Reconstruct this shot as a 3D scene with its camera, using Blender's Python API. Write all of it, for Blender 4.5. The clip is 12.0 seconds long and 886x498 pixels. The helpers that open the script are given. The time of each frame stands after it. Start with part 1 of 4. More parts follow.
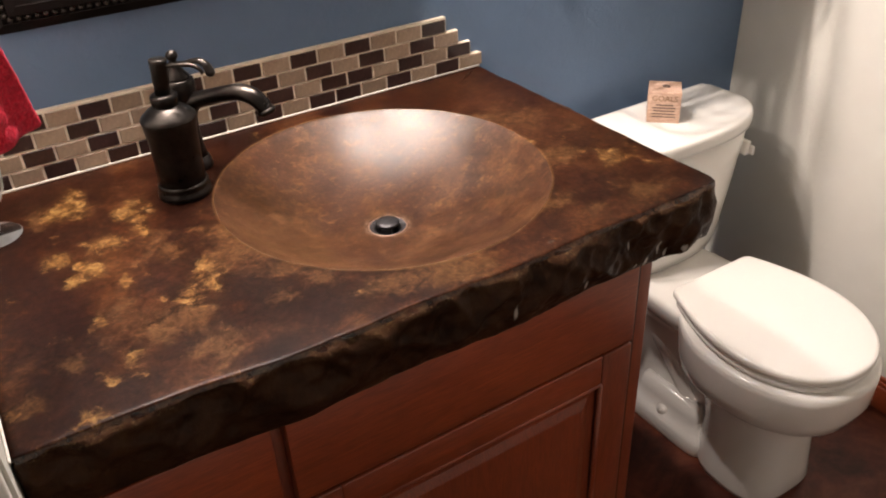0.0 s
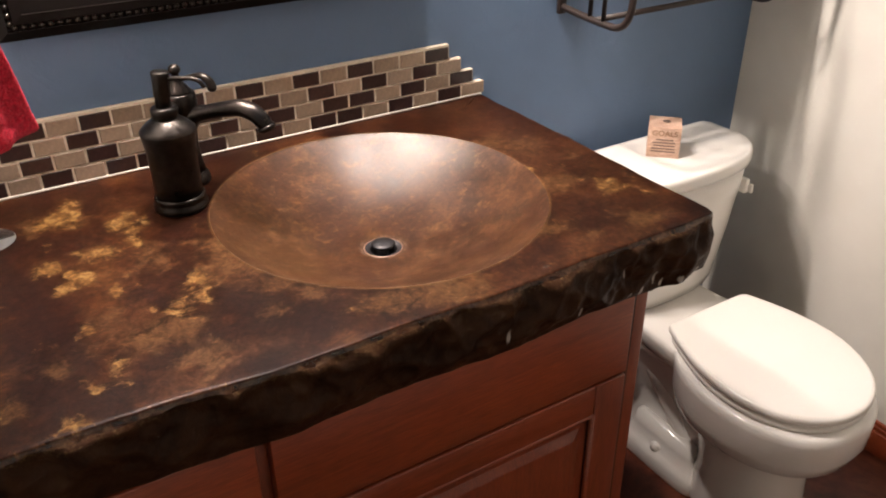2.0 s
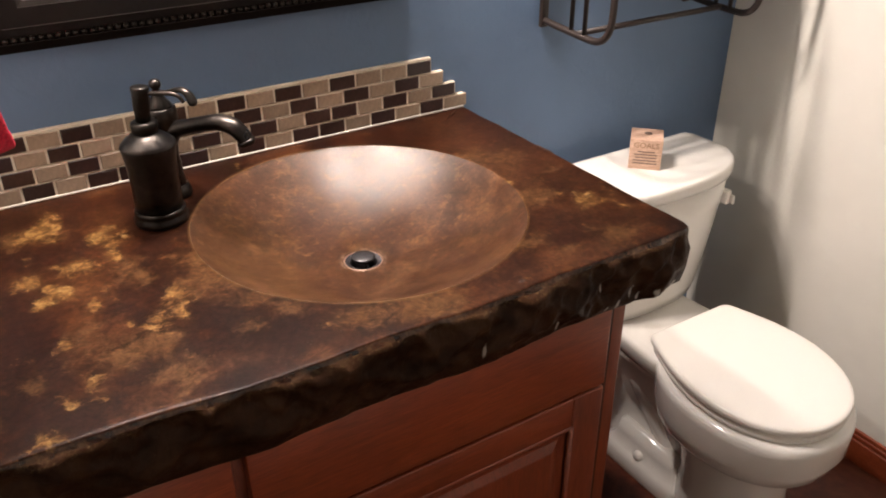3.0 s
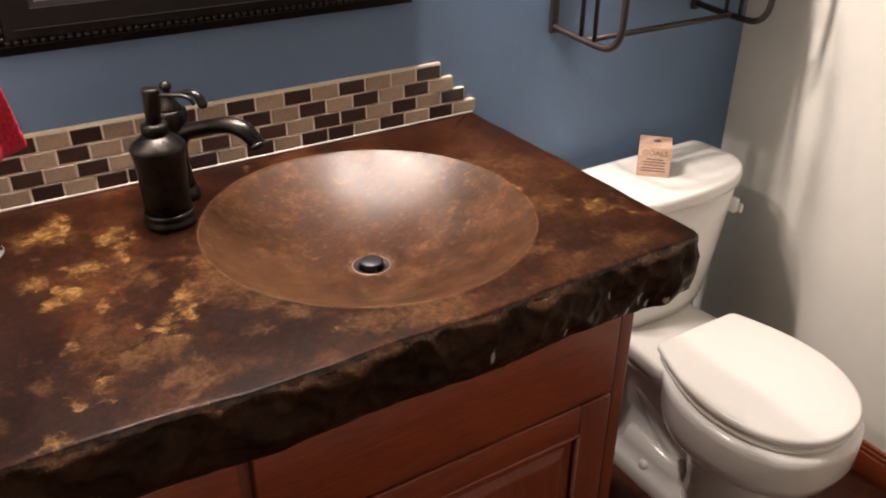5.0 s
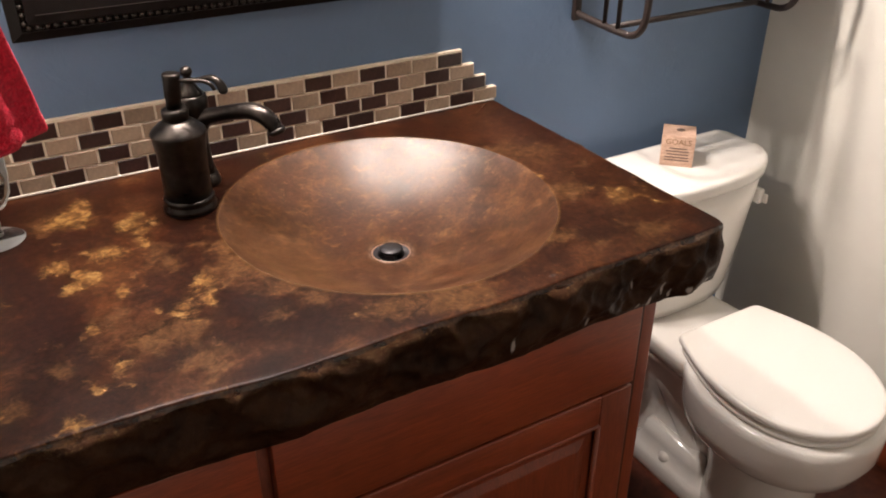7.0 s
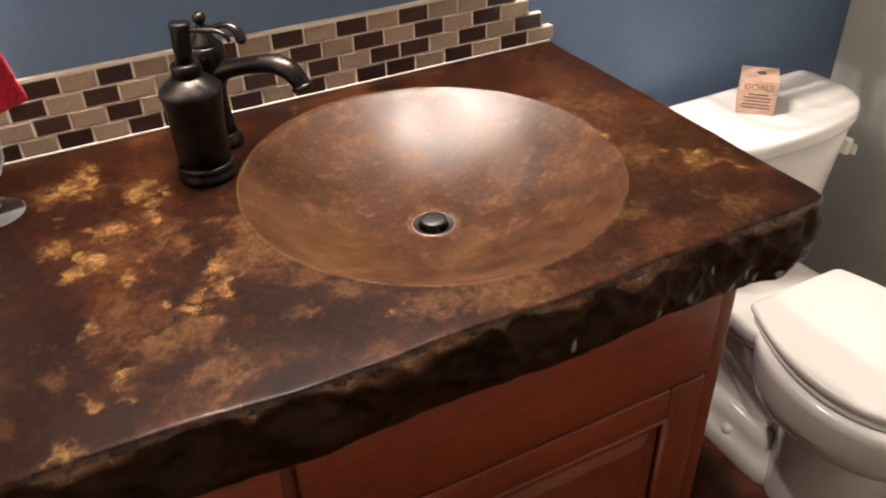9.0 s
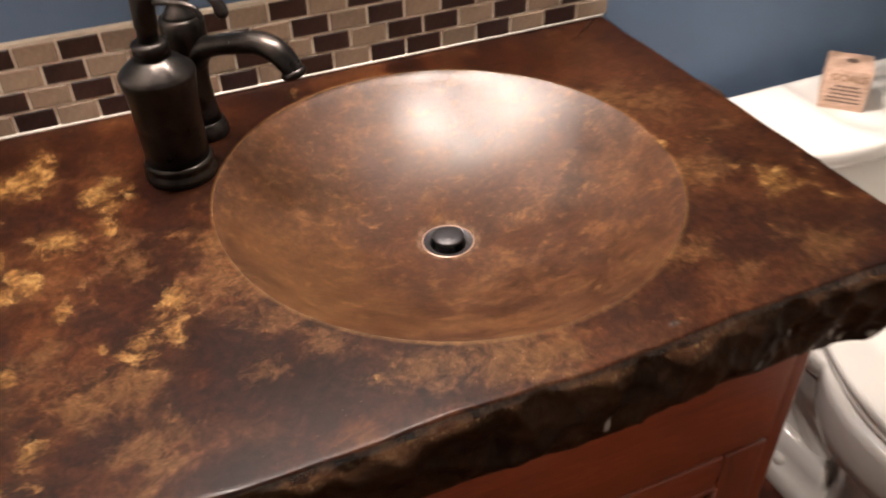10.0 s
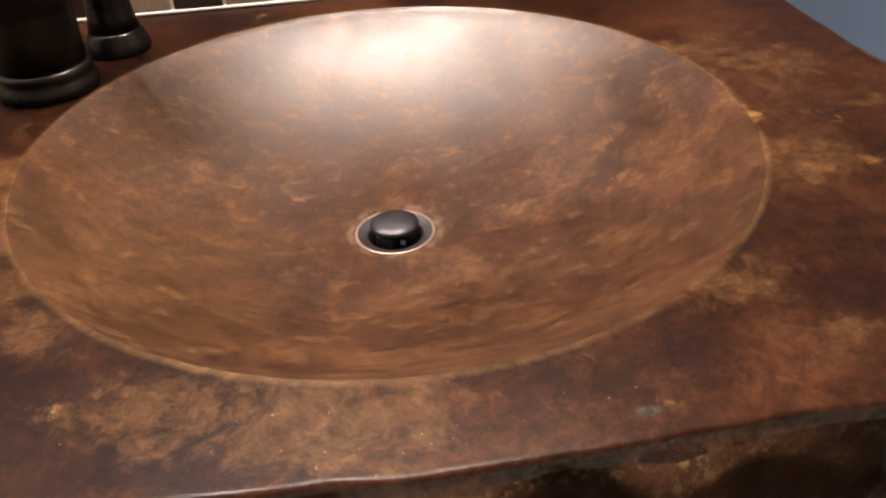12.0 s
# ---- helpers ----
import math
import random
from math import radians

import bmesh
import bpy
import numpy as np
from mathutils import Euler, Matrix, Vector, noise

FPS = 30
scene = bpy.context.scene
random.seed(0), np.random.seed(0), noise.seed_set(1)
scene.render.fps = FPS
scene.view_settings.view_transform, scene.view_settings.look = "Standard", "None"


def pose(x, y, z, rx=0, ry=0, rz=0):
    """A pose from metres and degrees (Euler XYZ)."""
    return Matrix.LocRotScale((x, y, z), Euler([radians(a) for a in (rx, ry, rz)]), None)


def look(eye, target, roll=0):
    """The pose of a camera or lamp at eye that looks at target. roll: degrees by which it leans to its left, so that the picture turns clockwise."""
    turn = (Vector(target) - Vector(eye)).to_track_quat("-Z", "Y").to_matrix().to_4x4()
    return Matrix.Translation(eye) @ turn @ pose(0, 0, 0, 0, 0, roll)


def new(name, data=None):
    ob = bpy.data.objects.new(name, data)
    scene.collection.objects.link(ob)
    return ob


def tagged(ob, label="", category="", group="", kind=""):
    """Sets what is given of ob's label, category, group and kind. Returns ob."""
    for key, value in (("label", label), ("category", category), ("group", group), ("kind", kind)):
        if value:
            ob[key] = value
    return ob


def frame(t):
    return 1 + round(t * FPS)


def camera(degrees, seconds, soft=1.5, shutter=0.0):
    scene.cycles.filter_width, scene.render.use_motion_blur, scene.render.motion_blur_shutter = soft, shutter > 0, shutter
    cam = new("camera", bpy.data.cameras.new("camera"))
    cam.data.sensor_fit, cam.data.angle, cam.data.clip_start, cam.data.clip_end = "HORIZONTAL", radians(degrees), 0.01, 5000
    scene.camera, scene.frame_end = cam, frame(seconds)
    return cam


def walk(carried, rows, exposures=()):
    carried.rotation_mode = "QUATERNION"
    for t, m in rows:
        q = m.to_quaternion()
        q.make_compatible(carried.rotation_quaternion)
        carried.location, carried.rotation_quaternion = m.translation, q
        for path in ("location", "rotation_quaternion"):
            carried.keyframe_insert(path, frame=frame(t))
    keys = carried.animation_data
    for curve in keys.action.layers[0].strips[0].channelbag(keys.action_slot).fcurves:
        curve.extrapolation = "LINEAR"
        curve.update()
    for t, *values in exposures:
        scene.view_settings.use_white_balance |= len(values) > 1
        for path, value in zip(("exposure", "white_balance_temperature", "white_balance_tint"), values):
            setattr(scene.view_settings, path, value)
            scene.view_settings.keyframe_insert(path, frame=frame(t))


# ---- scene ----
cam = camera(56.6, 12.0, soft=1.9, shutter=0.5)
PATH = [
    (0, (-0.864, -1.279, 1.435), (0.005, 0.163, 0.356), -2.7),
    (0.5, (-0.866, -1.273, 1.415), (0.002, 0.189, 0.362), -0.7),
    (1, (-0.865, -1.273, 1.413), (0.011, 0.211, 0.399), -0.5),
    (1.5, (-0.863, -1.281, 1.416), (0.031, 0.202, 0.415), -0.5),
    (2, (-0.862, -1.285, 1.416), (0.035, 0.193, 0.41), -0.6),
    (2.5, (-0.862, -1.284, 1.417), (0.016, 0.207, 0.413), -0.3),
    (3, (-0.845, -1.298, 1.431), (0.069, 0.177, 0.436), -0.3),
    (5, (-0.85, -1.292, 1.429), (0.06, 0.193, 0.446), 0.2),
    (5.5, (-0.852, -1.283, 1.42), (0.027, 0.215, 0.43), -0.3),
    (6, (-0.852, -1.281, 1.415), (0.002, 0.225, 0.413), -0.4),
    (6.5, (-0.85, -1.283, 1.42), (0.01, 0.218, 0.416), -0.2),
    (8.3, (-0.829, -1.293, 1.414), (0.065, 0.195, 0.421), -1.2),
    (8.5, (-0.813, -1.266, 1.429), (0.066, 0.191, 0.378), -1.7),
    (9, (-0.774, -1.145, 1.398), (-0.053, 0.322, 0.246), -1.9),
    (9.5, (-0.741, -1.064, 1.399), (0.026, 0.356, 0.218), -0.3),
    (10, (-0.658, -0.983, 1.358), (-0.066, 0.465, 0.113), -1.6),
    (10.5, (-0.474, -0.891, 1.27), (-0.234, 0.626, -0.01), -4.2),
    (11, (-0.401, -0.816, 1.131), (-0.261, 0.807, -0.029), -5.8),
    (11.5, (-0.393, -0.821, 1.106), (-0.217, 0.816, -0.029), -4.9),
    (12, (-0.395, -0.821, 1.124), (-0.22, 0.812, -0.016), -3.2),
]
walk(cam, [(t, look(eye, target, roll)) for t, eye, target, roll in PATH],
     [(0, 0.09), (1, 0.12), (2.5, 0.10), (3.2, 0.08), (4.8, 0.0), (5.6, 0.02), (6.6, 0.08), (8.3, 0.07), (9.5, 0.13), (10, 0.10), (10.5, 0.06), (12, 0.04)])

# ---- light and exposure ----
world = bpy.data.worlds.new("world")
scene.world = world
world.use_nodes = True
world.node_tree.nodes["Background"].inputs[0].default_value = (0.9, 0.85, 0.8, 1)
world.node_tree.nodes["Background"].inputs[1].default_value = 0.036
scene.view_settings.exposure = 0.0
BULBS = [(-0.70, -0.112, 1.93), (-0.48, -0.112, 1.93), (-0.26, -0.112, 1.93)]
BULB_WATTS = 44.20
WARM = (1.0, 0.862, 0.783)

# ---- plan, in metres ----
TOP = 0.87            # countertop
DROP = 0.776          # its lower edge
LEFT = -0.936
RIGHT, LEAN = 0.003, -0.010     # the right side at the wall, and how far it strays for each metre of y
FRONT = -0.604
WALL_R = 0.769
CEIL = 2.44
BACK_Y = -2.2
BOWL = (-0.372, -0.3015, 0.2445, 0.2510)
BOTTOM = 0.7865       # the bowl at its drain
DRAIN = (-0.375, -0.307)


# ---- helpers of this scene ----
def mesh_of(bm, name, smooth=True):
    me = bpy.data.meshes.new(name)
    bm.normal_update()
    bm.to_mesh(me)
    bm.free()
    if smooth:
        for p in me.polygons:
            p.use_smooth = True
    return me


def part(name, bm, material, parent=None, label="", smooth=True, at=None):
    ob = new(name, mesh_of(bm, name, smooth))
    ob.data.materials.append(material)
    if parent is not None:
        ob.parent = parent
    if at is not None:
        ob.matrix_basis = at
    if label:
        tagged(ob, label)
    return ob


def thing(name, label, category, group="", kind="", at=None):
    ob = new(name)
    ob.empty_display_size = 0.02
    if at is not None:
        ob.matrix_basis = at
    return tagged(ob, label, category, group, kind)


def add_box(bm, x0, x1, y0, y1, z0, z1, bevel=0.0, segs=2):
    made = bmesh.ops.create_cube(bm, size=1.0)["verts"]
    for v in made:
        v.co = Vector((x0 + (v.co.x + 0.5) * (x1 - x0), y0 + (v.co.y + 0.5) * (y1 - y0), z0 + (v.co.z + 0.5) * (z1 - z0)))
    if bevel > 0:
        edges = list({e for v in made for e in v.link_edges})
        bmesh.ops.bevel(bm, geom=edges, offset=bevel, segments=segs, profile=0.5, affect="EDGES")
    return bm


def box(x0, x1, y0, y1, z0, z1, bevel=0.0, segs=2):
    return add_box(bmesh.new(), x0, x1, y0, y1, z0, z1, bevel, segs)


def add_lathe(bm, profile, n=40, cx=0.0, cy=0.0, close=True):
    """A turned shape round the z axis: profile rows of (radius, z)."""
    rings = []
    for r, z in profile:
        rings.append([bm.verts.new((cx + r * math.cos(2 * math.pi * i / n), cy + r * math.sin(2 * math.pi * i / n), z)) for i in range(n)])
    for a, b in zip(rings, rings[1:]):
        for i in range(n):
            j = (i + 1) % n
            bm.faces.new((a[i], a[j], b[j], b[i]))
    if close:
        bm.faces.new(list(reversed(rings[0])))
        bm.faces.new(rings[-1])
    return bm


def lathe(profile, n=40, cx=0.0, cy=0.0, close=True):
    return add_lathe(bmesh.new(), profile, n, cx, cy, close)


def spline(points, steps=8):
    """Catmull-Rom through points of any length of tuple."""
    out = []
    P = [points[0]] + list(points) + [points[-1]]
    for i in range(1, len(P) - 2):
        for s in range(steps):
            t = s / steps
            out.append(tuple(0.5 * (2 * b + (c - a) * t + (2 * a - 5 * b + 4 * c - d) * t * t + (3 * b - a - 3 * c + d) * t ** 3)
                             for a, b, c, d in zip(P[i - 1], P[i], P[i + 1], P[i + 2])))
    out.append(tuple(points[-1]))
    return out


def add_tube(bm, rows, n=16, flat=1.0):
    """A swept round bar: rows of (x, y, z, radius). flat: its height in proportion to its width."""
    pts = [Vector(r[:3]) for r in rows]
    rings = []
    side = None
    for i, p in enumerate(pts):
        d = (pts[min(i + 1, len(pts) - 1)] - pts[max(i - 1, 0)]).normalized()
        if side is None:
            side = d.cross(Vector((0, 0, 1)))
            if side.length < 0.05:
                side = d.cross(Vector((1, 0, 0)))
        side = (side - d * side.dot(d)).normalized()
        up = side.cross(d).normalized()
        r = rows[i][3]
        rings.append([bm.verts.new(p + side * (r * math.cos(2 * math.pi * k / n)) + up * (flat * r * math.sin(2 * math.pi * k / n))) for k in range(n)])
    for a, b in zip(rings, rings[1:]):
        for i in range(n):
            j = (i + 1) % n
            bm.faces.new((a[i], a[j], b[j], b[i]))
    bm.faces.new(list(reversed(rings[0])))
    bm.faces.new(rings[-1])
    bmesh.ops.recalc_face_normals(bm, faces=bm.faces)
    return bm


def tube(rows, n=16, flat=1.0):
    return add_tube(bmesh.new(), rows, n, flat)


def add_loft(bm, sections, cap=True):
    """Sections: lists of points, all of one length, from bottom to top."""
    rings = [[bm.verts.new(p) for p in s] for s in sections]
    n = len(rings[0])
    for a, b in zip(rings, rings[1:]):
        for i in range(n):
            j = (i + 1) % n
            bm.faces.new((a[i], a[j], b[j], b[i]))
    if cap:
        bm.faces.new(list(reversed(rings[0])))
        bm.faces.new(rings[-1])
    bmesh.ops.recalc_face_normals(bm, faces=bm.faces)
    return bm


def egg(cx, back, front, half, z, n=56, power=2.0, back_power=2.6, widest=0.45):
    """An egg-shaped outline that points to -y: a blunt back and a round front."""
    mid = back + (front - back) * widest
    pts = []
    for i in range(n):
        a = 2 * math.pi * i / n
        c, s = math.cos(a), math.sin(a)
        pw = power if s < 0 else back_power
        x = half * math.copysign(abs(c) ** (2 / pw), c)
        y = abs(s) ** (2 / pw) * ((front - mid) if s < 0 else (back - mid))
        pts.append((cx + x, mid + y, z))
    return pts


def slab(outline_at, levels):
    """levels: rows of (z, inset) for a rounded plate whose outline is outline_at(inset, z)."""
    bm = bmesh.new()
    return add_loft(bm, [outline_at(i, z) for z, i in levels])


# ---- materials ----
def node(nt, kind, **kw):
    nd = nt.nodes.new(kind)
    for k, v in kw.items():
        if k == "operation":
            nd.operation = v
        elif k == "blend_type":
            nd.blend_type = v
        elif k == "data_type":
            nd.data_type = v
        elif k == "feature":
            nd.feature = v
        elif k == "distance":
            nd.distance = v
    return nd


class Mat:
    """A small builder of node materials."""

    def __init__(self, name, rough=0.5, metal=0.0, coat=0.0, coat_rough=0.1, spec=0.5):
        self.m = bpy.data.materials.new(name)
        self.m.use_nodes = True
        self.nt = self.m.node_tree
        self.b = self.nt.nodes["Principled BSDF"]
        self.b.inputs["Roughness"].default_value = rough
        self.b.inputs["Metallic"].default_value = metal
        self.b.inputs["Coat Weight"].default_value = coat
        self.b.inputs["Coat Roughness"].default_value = coat_rough
        self.b.inputs["Specular IOR Level"].default_value = spec
        tc = self.nt.nodes.new("ShaderNodeTexCoord")
        self.co = tc.outputs["Object"]
        self.gen = tc.outputs["Generated"]

    def link(self, a, b):
        self.nt.links.new(a, b)

    def scaled(self, sx, sy, sz, src=None):
        mp = self.nt.nodes.new("ShaderNodeMapping")
        mp.inputs["Scale"].default_value = (sx, sy, sz)
        self.link(src or self.co, mp.inputs["Vector"])
        return mp.outputs[0]

    def noise(self, scale, detail=4, rough=0.55, distort=0.0, src=None):
        nd = self.nt.nodes.new("ShaderNodeTexNoise")
        nd.inputs["Scale"].default_value = scale
        nd.inputs["Detail"].default_value = detail
        nd.inputs["Roughness"].default_value = rough
        nd.inputs["Distortion"].default_value = distort
        self.link(src or self.co, nd.inputs["Vector"])
        return nd.outputs["Fac"]

    def ramp(self, fac, *stops):
        nd = self.nt.nodes.new("ShaderNodeValToRGB")
        while len(nd.color_ramp.elements) < len(stops):
            nd.color_ramp.elements.new(0.5)
        for e, (p, c) in zip(nd.color_ramp.elements, stops):
            e.position = p
            e.color = (*c, 1) if not isinstance(c, (int, float)) else (c, c, c, 1)
        self.link(fac, nd.inputs[0])
        return nd.outputs[0]

    def math(self, op, a, b=None, clamp=False):
        nd = self.nt.nodes.new("ShaderNodeMath")
        nd.operation = op
        nd.use_clamp = clamp
        for s, v in zip(nd.inputs, (a, b)):
            if v is None:
                continue
            if isinstance(v, (int, float)):
                s.default_value = v
            else:
                self.link(v, s)
        return nd.outputs[0]

    def mix(self, fac, a, b, blend="MIX"):
        nd = self.nt.nodes.new("ShaderNodeMix")
        nd.data_type = "RGBA"
        nd.blend_type = blend
        for s, v in ((nd.inputs[0], fac), (nd.inputs[6], a), (nd.inputs[7], b)):
            if isinstance(v, (int, float)):
                s.default_value = v
            elif isinstance(v, tuple):
                s.default_value = (*v, 1)
            else:
                self.link(v, s)
        return nd.outputs[2]

    def random(self):
        nd = self.nt.nodes.new("ShaderNodeObjectInfo")
        return nd.outputs["Random"]

    def color(self, c):
        if isinstance(c, tuple):
            self.b.inputs["Base Color"].default_value = (*c, 1)
        else:
            self.link(c, self.b.inputs["Base Color"])
        return self

    def rough(self, r):
        self.link(r, self.b.inputs["Roughness"])
        return self

    def bump(self, height, strength=0.3, dist=0.002):
        nd = self.nt.nodes.new("ShaderNodeBump")
        nd.inputs["Strength"].default_value = strength
        nd.inputs["Distance"].default_value = dist
        self.link(height, nd.inputs["Height"])
        self.link(nd.outputs[0], self.b.inputs["Normal"])
        return self

    def warped(self, *layers):
        """The coordinate pushed about by coloured noise: (scale, detail, reach) a layer."""
        out = self.co
        for scale, detail, reach in layers:
            nd = self.nt.nodes.new("ShaderNodeTexNoise")
            nd.inputs["Scale"].default_value = scale
            nd.inputs["Detail"].default_value = detail
            nd.inputs["Roughness"].default_value = 0.6
            self.link(self.co, nd.inputs["Vector"])
            sub = self.nt.nodes.new("ShaderNodeVectorMath")
            sub.operation = "SUBTRACT"
            self.link(nd.outputs["Color"], sub.inputs[0])
            sub.inputs[1].default_value = (0.5, 0.5, 0.5)
            mad = self.nt.nodes.new("ShaderNodeVectorMath")
            mad.operation = "MULTIPLY_ADD"
            self.link(sub.outputs[0], mad.inputs[0])
            mad.inputs[1].default_value = (reach, reach, 0.0)
            self.link(out, mad.inputs[2])
            out = mad.outputs[0]
        return out

    def near(self, x, y, z, rx, ry, wobble=None, soft=0.5, src=None, rz=1.0):
        """A soft stain about (x, y): 1 in its middle, 0 past its rim, with a ragged outline."""
        sub = self.nt.nodes.new("ShaderNodeVectorMath")
        sub.operation = "SUBTRACT"
        self.link(src or self.co, sub.inputs[0])
        sub.inputs[1].default_value = (x, y, z)
        div = self.nt.nodes.new("ShaderNodeVectorMath")
        div.operation = "DIVIDE"
        self.link(sub.outputs[0], div.inputs[0])
        div.inputs[1].default_value = (rx, ry, rz)
        ln = self.nt.nodes.new("ShaderNodeVectorMath")
        ln.operation = "LENGTH"
        self.link(div.outputs[0], ln.inputs[0])
        d = ln.outputs["Value"]
        if wobble is not None:
            d = self.math("ADD", d, self.math("MULTIPLY", self.math("SUBTRACT", wobble, 0.5), 2.6))
        return self.math("MULTIPLY", self.math("SUBTRACT", 1.0 + soft / 2, d), 1.0 / soft, clamp=True)


# stains on the flat, at either side of the bowl: place, reach along x and y, strength
OCHRE_LEFT = ((-0.787, -0.116, 0.024, 0.033, 1), (-0.718, -0.181, 0.019, 0.02, 0.7), (-0.72, -0.242, 0.009, 0.01, 0.8), (-0.765, -0.258, 0.02, 0.019, 0.95), (-0.83, -0.258, 0.013, 0.015, 0.8),
         (-0.789, -0.307, 0.011, 0.018, 1), (-0.806, -0.287, 0.005, 0.009, 0.9), (-0.813, -0.32, 0.011, 0.009, 0.7), (-0.763, -0.354, 0.005, 0.01, 0.8), (-0.738, -0.351, 0.004, 0.01, 0.8),
         (-0.734, -0.415, 0.007, 0.009, 0.9), (-0.674, -0.39, 0.01, 0.018, 0.7), (-0.679, -0.431, 0.009, 0.019, 1), (-0.707, -0.435, 0.015, 0.017, 0.8), (-0.799, -0.508, 0.011, 0.022, 0.44),
         (-0.83, -0.535, 0.007, 0.015, 0.44), (-0.811, -0.421, 0.01, 0.011, 0.6), (-0.877, -0.588, 0.02, 0.015, 0.3),)
OCHRE_RIGHT = ((-0.063, -0.448, 0.029, 0.019, 0.75), (-0.043, -0.499, 0.014, 0.008, 0.4), (-0.134, -0.338, 0.007, 0.016, 0.9),)
TAN_LEFT = ((-0.761, -0.463, 0.033, 0.025, 0.9), (-0.725, -0.473, 0.017, 0.021, 1), (-0.782, -0.399, 0.015, 0.02, 0.5), (-0.855, -0.481, 0.009, 0.013, 0.4), (-0.85, -0.436, 0.006, 0.007, 0.3),
         (-0.716, -0.547, 0.02, 0.022, 0.7), (-0.903, -0.528, 0.011, 0.017, 0.25), (-0.833, -0.124, 0.01, 0.022, 0.5), (-0.623, -0.383, 0.024, 0.026, 0.8), (-0.592, -0.448, 0.019, 0.021, 0.7),
         (-0.702, -0.3, 0.024, 0.03, 0.45), (-0.592, -0.39, 0.023, 0.028, 0.6), (-0.629, -0.345, 0.023, 0.044, 0.6), (-0.566, -0.481, 0.022, 0.016, 0.6), (-0.614, -0.5, 0.022, 0.011, 0.4),)
TAN_RIGHT = ((-0.084, -0.261, 0.033, 0.025, 0.8), (-0.118, -0.218, 0.024, 0.022, 0.6), (-0.124, -0.404, 0.027, 0.025, 0.7), (-0.035, -0.333, 0.014, 0.011, 0.5), (-0.222, -0.522, 0.022, 0.017, 0.6),
         (-0.186, -0.561, 0.016, 0.011, 0.6), (-0.101, -0.555, 0.029, 0.023, 0.5), (-0.425, -0.569, 0.044, 0.024, 1), (-0.374, -0.566, 0.021, 0.013, 0.8), (-0.487, -0.558, 0.031, 0.021, 0.7),)
UMBER_LEFT = ((-0.76, -0.196, 0.029, 0.028, 0.8), (-0.738, -0.378, 0.023, 0.028, 1), (-0.649, -0.462, 0.031, 0.04, 0.9), (-0.834, -0.459, 0.02, 0.04, 0.9), (-0.863, -0.299, 0.032, 0.037, 0.9),
         (-0.808, -0.561, 0.019, 0.028, 0.8), (-0.753, -0.522, 0.019, 0.019, 0.8), (-0.88, -0.41, 0.021, 0.048, 0.7), (-0.694, -0.354, 0.02, 0.027, 0.6), (-0.892, -0.485, 0.018, 0.032, 0.7),
         (-0.82, -0.188, 0.024, 0.028, 0.8), (-0.652, -0.509, 0.047, 0.03, 0.9), (-0.587, -0.537, 0.024, 0.021, 0.8), (-0.591, -0.432, 0.017, 0.016, 0.8), (-0.86, -0.4, 0.05, 0.07, 0.9),
         (-0.875, -0.52, 0.04, 0.05, 0.8), (-0.8, -0.555, 0.04, 0.025, 0.6), (-0.9, -0.3, 0.04, 0.06, 0.9), (-0.9, -0.21, 0.04, 0.045, 0.8), (-0.87, -0.45, 0.05, 0.05, 0.9),)
UMBER_RIGHT = ((-0.026, -0.366, 0.035, 0.034, 0.44), (-0.13, -0.493, 0.038, 0.037, 0.44), (-0.025, -0.11, 0.041, 0.04, 0.33), (-0.065, -0.523, 0.03, 0.025, 0.33), (-0.535, -0.55, 0.024, 0.017, 0.7),
         (-0.251, -0.553, 0.022, 0.018, 0.44), (-0.373, -0.587, 0.014, 0.008, 0.5), (-0.15, -0.54, 0.05, 0.03, 0.9), (-0.06, -0.4, 0.035, 0.04, 0.6),)
RUSSET_LEFT = ((-0.656, -0.557, 0.04, 0.018, 0.6), (-0.763, -0.587, 0.037, 0.038, 0.6),)
RUSSET_RIGHT = ((-0.331, -0.591, 0.037, 0.022, 1), (-0.129, -0.484, 0.052, 0.06, 0.7), (-0.186, -0.56, 0.035, 0.028, 0.8), (-0.085, -0.3, 0.07, 0.11, 1.0), (-0.12, -0.52, 0.09, 0.05, 0.5),
         (-0.06, -0.13, 0.055, 0.09, 0.8), (-0.2, -0.572, 0.1, 0.025, 0.9),)
OCHRE, TAN, UMBER, RUSSET = OCHRE_LEFT + OCHRE_RIGHT, TAN_LEFT + TAN_RIGHT, UMBER_LEFT + UMBER_RIGHT, RUSSET_LEFT + RUSSET_RIGHT
# white chips on the broken edge: x, z, half width, half height
CHIPS = ((-0.364, 0.806, 0.0024, 0.010), (-0.239, 0.794, 0.0016, 0.008), (-0.128, 0.786, 0.0030, 0.008), (-0.106, 0.800, 0.0022, 0.011), (-0.090, 0.786, 0.0022, 0.006),
         (-0.060, 0.787, 0.0040, 0.0055), (-0.036, 0.784, 0.0028, 0.006), (-0.018, 0.783, 0.0040, 0.005), (-0.163, 0.824, 0.0012, 0.006), (-0.150, 0.785, 0.0020, 0.005))


